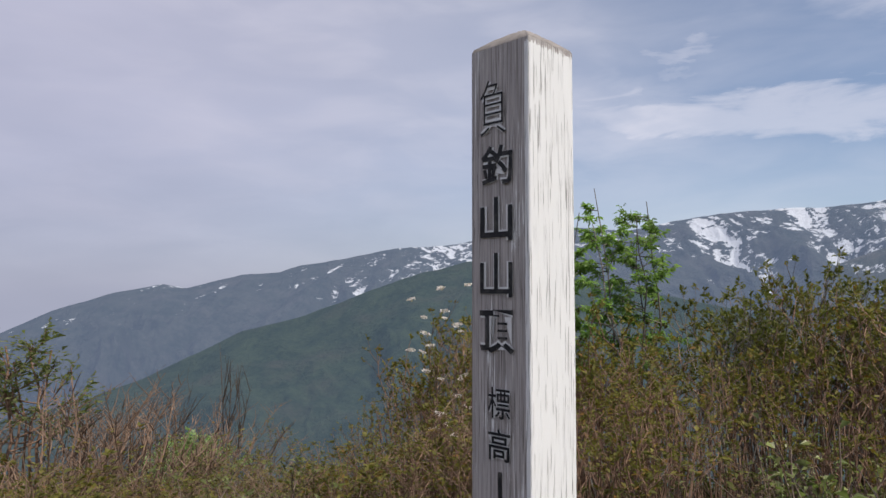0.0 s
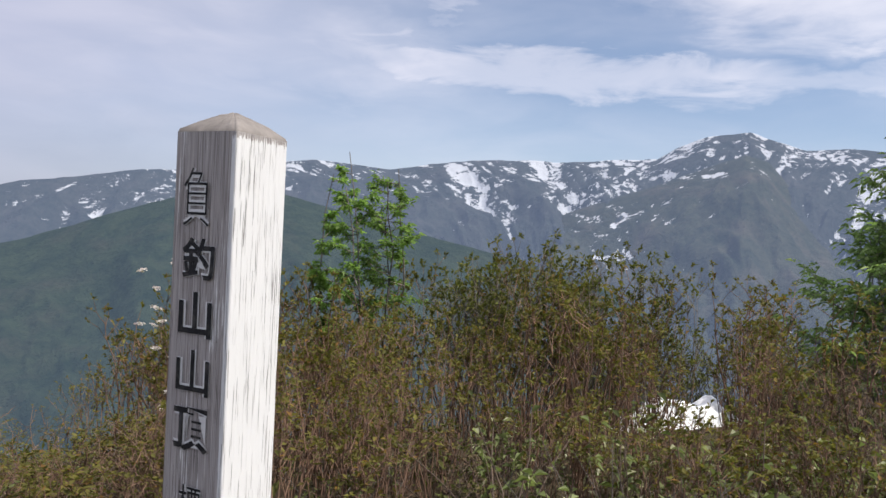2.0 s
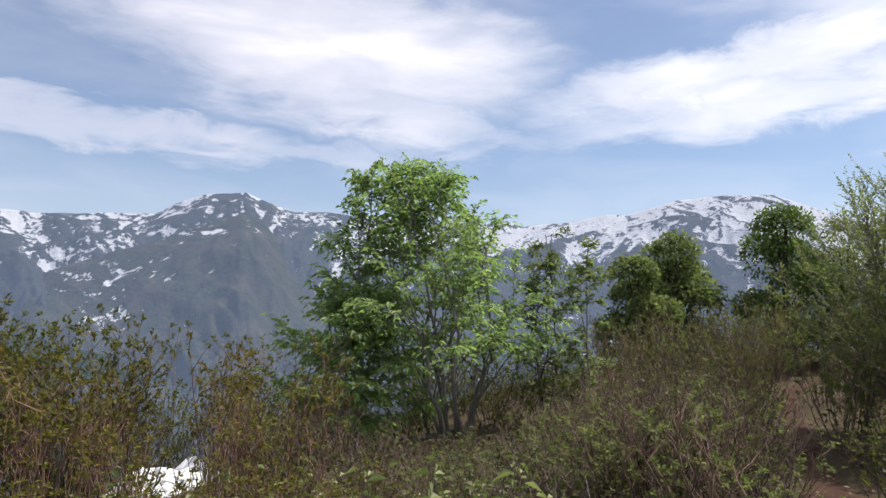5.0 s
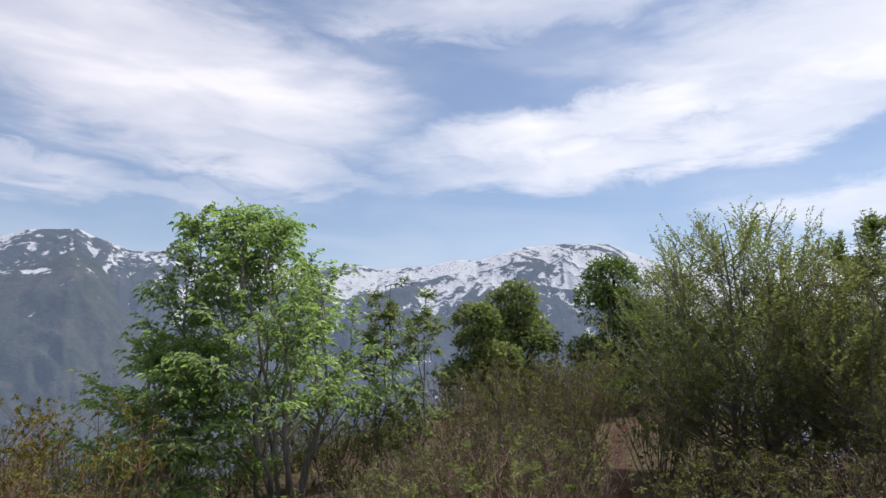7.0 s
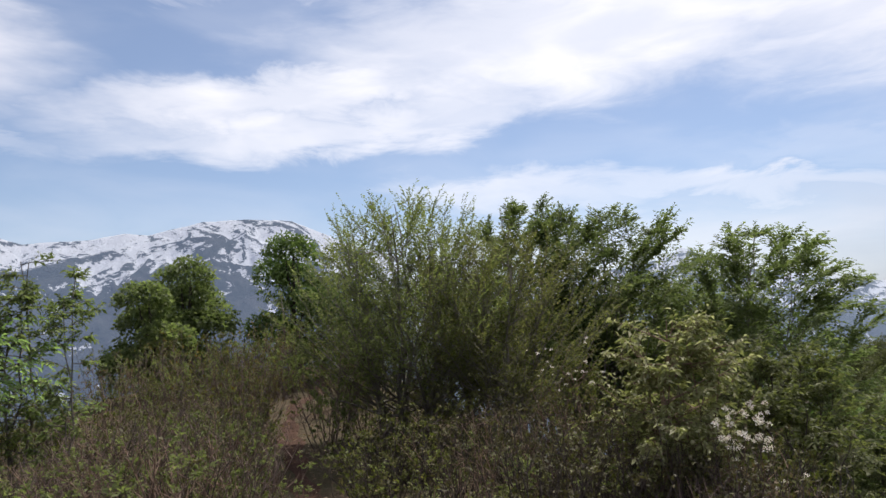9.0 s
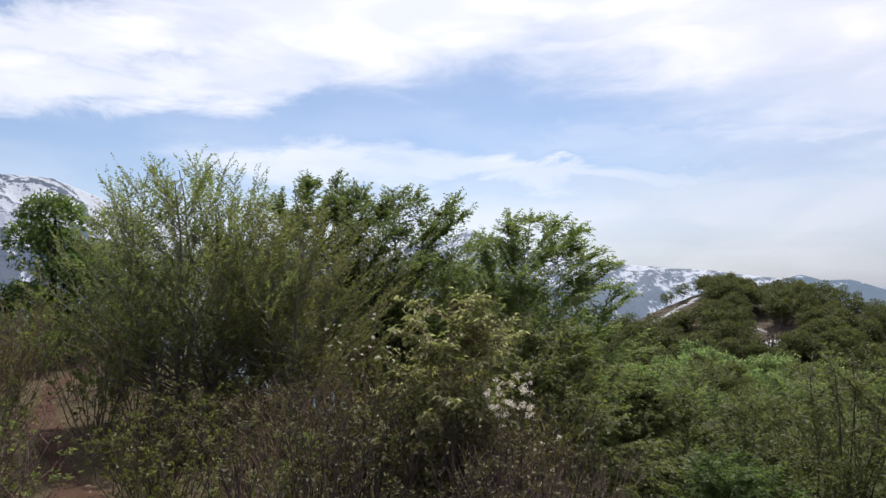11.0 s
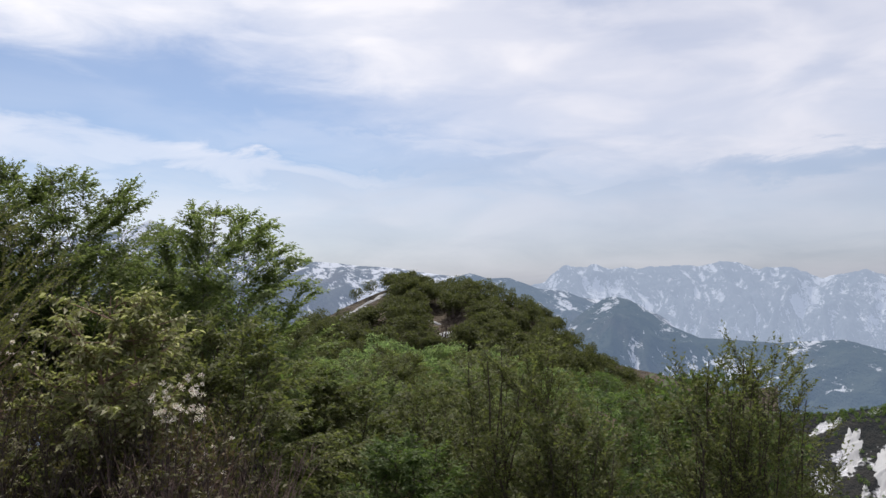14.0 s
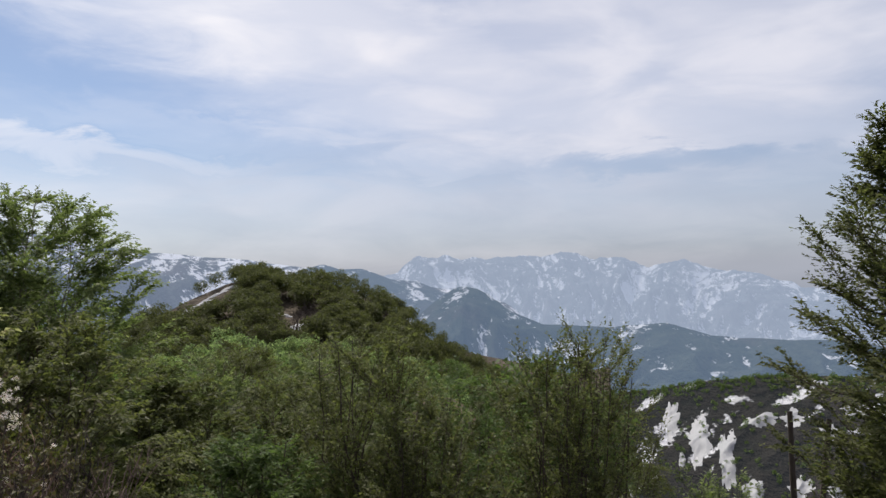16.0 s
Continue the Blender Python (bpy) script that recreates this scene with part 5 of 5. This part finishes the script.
def build_wood():
    rng = np.random.default_rng(5)
    near = [canopy_model("wood_tree", "light green beech in the wood below the summit", 300 + k, 3000, 0.2, (GREEN_MUTED, GREEN_MUTED, GREEN_DARK)[k], group="wood on the saddle") for k in range(3)]
    far = [canopy_model("wood_tree", "small light green beech on the wooded hill", 310 + k, 1150, 0.4, GREEN_BEECH if k == 3 else GREEN_HILL, height=5.0, spread=2.7, group="wood on the hill") for k in range(4)]
    places = []
    while len(places) < 70:
        az, d = rng.uniform(129, 172), rng.uniform(20, 100)
        x, y, z = at(az, d)
        crown = math.degrees(math.atan2(z + 6 - 1.6, d))
        if crown < np.interp(az, [129, 133, 137, 145, 152, 162, 172], [-3.5, -5, -6.2, -6.2, -7.5, -9.5, -12.5]):
            places.append((x, y, z, rng.uniform(0.8, 1.15)))
    while len(places) < 84:
        az, d = rng.uniform(91, 126), rng.uniform(14, 21)
        x, y, z = at(az, d)
        el = np.interp(az, [91, 100, 118, 126], [2.5, 4.0, 2.0, 0.0]) - rng.uniform(0, 3)
        h = 1.6 + d * math.tan(radians(el)) - z
        if h > 1.5:
            places.append((x, y, z, h / 6.0))
    plant_all(near, places)
    places = []
    while len(places) < 760:
        az, u = rng.uniform(129, 168), rng.uniform(0.15, 1.03)
        if 141.2 < az < 144.4 and 0.56 < u < 0.74 or 132.6 < az < 138.2 and 0.74 < u < 0.985:
            continue
        r, z, _, _ = hill(np.array([az]), np.array([u]))
        x, y = r[0] * math.sin(radians(az)), r[0] * math.cos(radians(az))
        places.append((x, y, float(z[0]), rng.uniform(0.8, 1.2) if u < 0.93 else rng.uniform(0.7, 1.0)))
    places.sort(key=lambda p: math.hypot(p[0], p[1]))
    plant_all(far, places[:290])
    vs, ts, n = [], [], 0
    for k, (x, y, z, s) in enumerate(places[290:]):
        me = [c for c in far[k % 4].children if c.name.startswith("crown")][0].data
        co, tri = np.zeros(len(me.vertices) * 3, np.float32), np.zeros(len(me.loops), np.int32)
        me.vertices.foreach_get("co", co)
        me.loops.foreach_get("vertex_index", tri)
        a = rng.uniform(0, 6.28)
        co = co.reshape(-1, 3) * s @ np.array([[math.cos(a), math.sin(a), 0], [-math.sin(a), math.cos(a), 0], [0, 0, 1]]) + [x, y, z]
        vs.append(co), ts.append(tri.reshape(-1, 3) + n)
        n += len(co)
    tagged(part("far_wood", mesh_from("far_wood", np.concatenate(vs), tris=np.concatenate(ts)), GREEN_MUTED), "dense green treetops along the crest of the hill", "wood", kind="stuff")


build_wood()


def build_slope_wood():
    """Small broad-leaved trees on the dark hillside, thickest along its crest."""
    rng = np.random.default_rng(9)
    vs, ts, n = [], [], 0
    for k in range(1300):
        az, u = rng.uniform(160, 196), 1.0 - abs(rng.normal(0, 0.035)) if k % 2 else rng.uniform(0.25, 1.0)
        r, z, _, _ = dark_slope(np.array([az]), np.array([u]))
        x, y, h = r[0] * math.sin(radians(az)), r[0] * math.cos(radians(az)), rng.uniform(2.2, 4.2)
        d = rng.normal(0, 1, (70, 3))
        d /= np.linalg.norm(d, axis=1, keepdims=True)
        at_leaf = np.array([x, y, float(z[0]) + h * 0.45]) + d * [h * 0.5, h * 0.5, h * 0.45] * rng.uniform(0.7, 1.05, (70, 1))
        turn = rng.normal(0, h * 0.16, (70, 2, 3))
        vs.append(np.stack([at_leaf, at_leaf + turn[:, 0], at_leaf + turn[:, 1]], 1).reshape(-1, 3))
        ts.append(np.arange(210).reshape(-1, 3) + n)
        n += 210
    tagged(part("slope_wood", mesh_from("slope_wood", np.concatenate(vs), tris=np.concatenate(ts)), GREEN_DARK), "small green trees scattered over the dark hillside", "wood", kind="stuff")


build_slope_wood()

# dense rounded trees on the ridge
for name, label, az, d, el, spread, seed, count, mat in (("round_tree", "dense round dark green tree on the ridge", 79.4, 19.0, 4.9, 1.15, 41, 15000, GREEN_BEECH), ("round_tree", "dense round lighter green tree beside the path", 76.5, 17.5, 3.3, 0.95, 42, 13000, GREEN_BEECH),
                                                         ("dark_tree", "dark green tree rising behind the thicket", 87.4, 20.0, 7.4, 1.2, 43, 15000, GREEN_DARK), ("dark_tree", "dull green tree standing among the willows", 91.5, 21.0, 5.5, 1.5, 44, 6000, GREEN_MUTED)):
    x, y, z = at(az, d)
    canopy_model(name, label, seed, count, 0.115, mat, 1.6 + d * math.tan(radians(el)) - z, spread, lump=0.55, low=0.12).matrix_basis = pose(x, y, z)


# ---- path, snow, flowers and small plants ----
def build_path():
    """A narrow trodden path that winds along the ridge."""
    s = np.linspace(0, 1, 70)
    az = 90.0 - 2.5 * s + 1.6 * np.sin(s * 9)
    d = 1.2 + 24 * s ** 1.4
    x, y = d * np.sin(np.radians(az)) + 0.3, d * np.cos(np.radians(az)) - 0.3
    t = np.stack([np.gradient(x), np.gradient(y)], 1)
    t /= np.linalg.norm(t, axis=1, keepdims=True)
    nrm = np.stack([-t[:, 1], t[:, 0]], 1)
    across = np.linspace(-1, 1, 9)
    v = []
    for k in range(len(s)):
        half = (0.15 + 0.05 * math.sin(k * 1.7) + 0.05 * math.sin(k * 0.6)) * min(1.0, 0.25 + k * 0.12)
        px, py = x[k] + nrm[k, 0] * across * half, y[k] + nrm[k, 1] * across * half
        dip = 0.022 - 0.05 * (1 - across ** 2) * 0.2
        v.append(np.stack([px, py, ground_z(px, py) + dip - 0.03 * np.abs(across) ** 6 + 0.012 * (fbm(px * 6, py * 6, 3, 91) - 0.5)], 1))
    v = np.concatenate(v)
    i, j = np.meshgrid(np.arange(len(s) - 1), np.arange(8), indexing="ij")
    q = np.stack([i * 9 + j, i * 9 + j + 1, (i + 1) * 9 + j + 1, (i + 1) * 9 + j], -1).reshape(-1, 4)
    tagged(part("path", mesh_from("path", v, quads=q[:, ::-1], smooth_shade=True), SOIL), "narrow reddish-brown earth path along the ridge", "path", kind="structure")


def snow_patch(name, label, az, d, rx, ry, thick, seed, height=None, turn=0.0, mat=None, rag=0.55):
    """A lump of old snow with a ragged, thinning edge, lying on the slope."""
    rings, seg = 12, 64
    a = np.linspace(0, 2 * np.pi, seg + 1)[:-1]
    cx, cy, _ = at(az, d)
    v = []
    for k in range(rings):
        f = 1 - k / rings
        edge = 1 + rag * (fbm(np.cos(a) * 1.7 * (rag / 0.55) + seed, np.sin(a) * 1.7 * (rag / 0.55), 4, seed) - 0.5) * 2 * f
        lx, ly = np.cos(a) * rx * f * edge, np.sin(a) * ry * f * edge
        x, y = cx + lx * math.cos(turn) - ly * math.sin(turn), cy + lx * math.sin(turn) + ly * math.cos(turn)
        g = height(x, y) if height else ground_z(x, y)
        v.append(np.stack([x, y, g - 0.02 + thick * (1 - f ** 2.5) * (0.25 + 1.5 * fbm(x * 2.2 / rx, y * 2.2 / rx, 4, seed + 3))], 1))
    v = np.concatenate(v)
    g0 = float(height(np.array([cx]), np.array([cy]))[0]) if height else gz(cx, cy)
    v = np.concatenate([v, [[cx, cy, g0 + thick]]])
    i, j = np.meshgrid(np.arange(rings - 1), np.arange(seg), indexing="ij")
    j2 = (j + 1) % seg
    q = np.stack([i * seg + j, i * seg + j2, (i + 1) * seg + j2, (i + 1) * seg + j], -1).reshape(-1, 4)
    t = np.stack([(rings - 1) * seg + np.arange(seg), (rings - 1) * seg + (np.arange(seg) + 1) % seg, np.full(seg, len(v) - 1)], -1)
    tagged(part(name, mesh_from(name, v, tris=t, quads=q, smooth_shade=True), mat or SNOW), label, "snow")


def hill_z(x, y):
    az = np.degrees(np.arctan2(x, y))
    return hill(az, (np.hypot(x, y) - 95) / 95)[1]


build_path()
snow_patch("snow_patch", "small white patch of old snow behind the thicket", 37.6, 7.45, 0.72, 0.46, 0.3, 4)
snow_patch("snow_patch", "low white rest of old snow on the slope", 34.9, 7.7, 0.3, 0.22, 0.16, 6)


def dark_z(x, y):
    return dark_slope(np.degrees(np.arctan2(x, y)) % 360, (np.hypot(x, y) - 430) / 330)[1]


def on_dark_slope(az, el):
    """Distance at which the slope shows at a height angle."""
    u = np.linspace(0.02, 1, 300)
    r, z, _, _ = dark_slope(np.full(300, az), u)
    return float(r[np.argmin(np.abs(np.degrees(np.arctan2(z - 1.6, r)) - el))])


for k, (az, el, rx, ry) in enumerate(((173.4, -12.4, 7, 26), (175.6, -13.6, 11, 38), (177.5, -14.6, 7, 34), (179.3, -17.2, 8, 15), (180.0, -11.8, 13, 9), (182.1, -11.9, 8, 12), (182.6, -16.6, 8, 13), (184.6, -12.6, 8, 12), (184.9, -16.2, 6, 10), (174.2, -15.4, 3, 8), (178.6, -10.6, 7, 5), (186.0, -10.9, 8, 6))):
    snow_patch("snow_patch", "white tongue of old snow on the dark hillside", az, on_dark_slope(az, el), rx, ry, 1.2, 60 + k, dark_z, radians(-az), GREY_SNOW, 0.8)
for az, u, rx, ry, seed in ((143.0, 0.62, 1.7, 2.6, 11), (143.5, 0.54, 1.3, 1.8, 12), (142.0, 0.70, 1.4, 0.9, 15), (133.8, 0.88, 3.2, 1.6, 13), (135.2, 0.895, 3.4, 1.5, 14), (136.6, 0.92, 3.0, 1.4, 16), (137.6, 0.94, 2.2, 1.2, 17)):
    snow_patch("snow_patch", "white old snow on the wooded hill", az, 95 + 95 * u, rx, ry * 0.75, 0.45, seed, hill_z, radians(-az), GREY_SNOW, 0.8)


def flower_head(seed, wide, tall, count, size):
    """A cluster of small white petals, flat or fluffy."""
    g = Growth(seed)
    rng = g.rng
    d = rng.normal(0, 1, (count, 3))
    d /= np.linalg.norm(d, axis=1, keepdims=True)
    pos = d * rng.uniform(0.2, 1.0, (count, 1)) * [wide, wide, tall]
    g.leaves(pos, d * 0.6 + [0, 0, 0.5] + rng.normal(0, 0.3, (count, 3)), np.full(count, size), 0.8, 0.05)
    return g.leaves_mesh("flower_head")


def flowering_shrub(label, az, d, top_el, leaf_mat, heads, spread, low, seed, head_args):
    x, y, z = at(az, d)
    h = 1.55 + d * math.tan(radians(top_el)) - z
    root = shrub_model("flowering_shrub", label, seed, leaf_mat, BARK_RED, stems=10, height=h, spread=spread, tuft=5, size=0.04, twigs=6, bare=0.4)
    root.matrix_basis = pose(x, y, z)
    rng = np.random.default_rng(seed)
    kinds = [flower_head(seed + k, *head_args) for k in range(3)]
    for k in range(heads):
        a, r = rng.uniform(0, 6.28), spread * math.sqrt(rng.uniform(0.05, 1.1))
        ob = part("flower_head", kinds[k % 3], BLOSSOM, root, "white flower cluster")
        ob.matrix_basis = pose(math.cos(a) * r, math.sin(a) * r, h * rng.uniform(low, 1.02), rng.uniform(-20, 20), rng.uniform(-20, 20), rng.uniform(0, 360)) @ Matrix.Scale(rng.uniform(0.6, 1.25), 4)


flowering_shrub("shrub with flat white flower clusters beside the post", -1.8, 4.6, -4.2, GREEN_OLIVE, 46, 0.36, 0.3, 401, (0.03, 0.005, 48, 0.013))
flowering_shrub("twiggy shrub with fluffy pinkish white blossom", 122.6, 5.0, -6.6, RED_LEAF, 44, 0.17, 0.8, 402, (0.024, 0.02, 34, 0.012))
flowering_shrub("low shrub with scattered white blossom", 124.3, 5.1, -9.6, RED_LEAF, 22, 0.22, 0.5, 403, (0.016, 0.014, 26, 0.009))
flowering_shrub("shrub with pale blossom under the willows", 109.5, 6.6, -1.6, GREEN_SCRUB, 26, 0.38, 0.7, 404, (0.018, 0.012, 26, 0.010))


def broad_plant(seed):
    """A leafy sprig with broad ribbed leaves."""
    g = Growth(seed)
    rng = g.rng
    pos, ax = [], []
    for k in range(4):
        a = rng.uniform(0, 6.28)
        end = np.array([math.cos(a) * 0.14, math.sin(a) * 0.14, rng.uniform(0.3, 0.55)])
        line = g.bent((0, 0, -0.05), end, 0.06, 5)
        g.stem(line, 0.005, 0.002, 4)
        for j in range(9):
            s = rng.uniform(0.35, 1.0)
            p = line[0] + (line[-1] - line[0]) * s
            b = rng.uniform(0, 6.28)
            pos.append(p), ax.append([math.cos(b), math.sin(b), rng.uniform(-0.1, 0.9)])
    g.leaves(np.array(pos), np.array(ax), 0.065 * rng.uniform(0.5, 1.3, len(pos)), 0.32, 0.3)
    root = tagged(new("broad_leaved_plant"), "low plant with broad light green leaves", "plant", "broad-leaved plants")
    part("stalk", g.stems_mesh("stalk"), BARK_DRY, root)
    part("foliage", g.leaves_mesh("foliage"), BROAD_LEAF, root)
    return root


broad = [broad_plant(500 + k) for k in range(4)]
thicket(broad, 0.5, 20, 66, 3.1, 5.0, 70, [18, -13.5, 45, -12.5, 66, -12], 21, 0.85)
dead = [shrub_model("dead_tree", "leafless grey-brown dead tree with upright branches", 520 + k, RED_LEAF, BARK_DARK, stems=6, height=3.0, spread=0.55, tuft=0, twigs=9, bare=0.3, stem_r=0.02, splay=0.25, category="tree") for k in range(2)]
for ob, az, d, el in ((dead[0], -18.6, 9.0, -4.4), (dead[1], -22.8, 10.5, -8.5)):
    x, y, z = at(az, d)
    k = (1.5 + d * math.tan(radians(el)) - z) / 3.0
    ob.matrix_basis = pose(x, y, z, 3, 2, 40) @ Matrix.Diagonal((k, k, k, 1))


bare_pair = [shrub_model("dead_tree", "bare dark tree standing before old snow on the hill", 540 + k, RED_LEAF, BARK_DARK, stems=7, height=6.5, spread=1.7, tuft=0, twigs=12, bare=0.35, stem_r=0.14, category="tree") for k in range(2)]
for ob, az, u in ((bare_pair[0], 142.6, 0.56), (bare_pair[1], 143.5, 0.6)):
    r = 95 + 95 * u
    x, y = r * math.sin(radians(az)), r * math.cos(radians(az))
    ob.matrix_basis = pose(x, y, float(hill_z(np.array([x]), np.array([y]))[0]), 0, 0, az)


def build_snags():
    for az, d, el, lean, seed in ((181.6, 12.0, -10.9, 0.05, 31), (182.7, 12.2, -11.2, 0.35, 32)):
        x, y, z = at(az, d)
        h = 1.6 + d * math.tan(radians(el)) - z
        g = Growth(seed)
        line = g.bent((0, 0, -0.2), (-lean, lean * 0.3, h), 0.03, 8)
        g.stem(line, 0.075, 0.04, 7)
        for k in range(4):
            p = line[3 + k]
            g.stem(g.bent(p, p + g.rng.normal(0, 0.12, 3) + [0, 0, 0.1], 0.1, 4), 0.02, 0.006, 5)
        root = tagged(new("dead_snag"), "dark broken dead trunk on the slope", "tree")
        root.matrix_world = pose(x, y, z)
        part("trunk", g.stems_mesh("trunk"), BARK_DARK, root)


build_snags()


def drop_unused(models):
    """Takes away shrub models that found no spot."""
    for ob in models:
        if ob.name not in PLACED:
            for o in (*ob.children_recursive, ob):
                bpy.data.objects.remove(o)


drop_unused([*brown, *olive, *bare, *dry, *leafy, *dim, *russet, *brush, *twiggy, *sparse, *upright, *wild, *broad])


def build_litter():
    """Dead leaves, bits of twig and short shoots strewn over the summit."""
    g = Growth(700)
    rng = g.rng
    n = 15000
    az, d = rng.uniform(-38, 196, n), np.sqrt(rng.uniform(2.2 ** 2, 15 ** 2, n))
    x, y = d * np.sin(np.radians(az)) + 0.3, d * np.cos(np.radians(az)) - 0.3
    pos = np.stack([x, y, ground_z(x, y) + 0.02 + rng.uniform(0, 0.05, n)], 1)
    ax = rng.normal(0, 1, (n, 3)) * [1, 1, 0.35]
    g.leaves(pos, ax, rng.uniform(0.03, 0.065, n), 0.5, 0.0)
    ob = part("leaf_litter", g.leaves_mesh("leaf_litter"), DRY_LEAF)
    tagged(ob, "brown dead leaves strewn over the ground", "litter", kind="stuff")
    h = Growth(701)
    rng = h.rng
    n = 5000
    az, d = rng.uniform(-38, 130, n), np.sqrt(rng.uniform(2.6 ** 2, 13 ** 2, n))
    keep = np.abs(d * np.cos(np.radians(az - 88)) * 0 + (az - 88.5) * d * 0.01745) > 0.3
    az, d = az[keep], d[keep]
    x, y = d * np.sin(np.radians(az)) + 0.3, d * np.cos(np.radians(az)) - 0.3
    pos = np.stack([x, y, ground_z(x, y) + rng.uniform(0.0, 0.12, len(x))], 1)
    h.leaves(pos, rng.normal(0, 0.6, (len(x), 3)) + [0, 0, 0.7], rng.uniform(0.05, 0.16, len(x)), 0.25, 0.1)
    ob = part("low_herbs", h.leaves_mesh("low_herbs"), GREEN_SCRUB)
    tagged(ob, "short green herbs and shoots on the ground", "grass", kind="stuff")


build_litter()
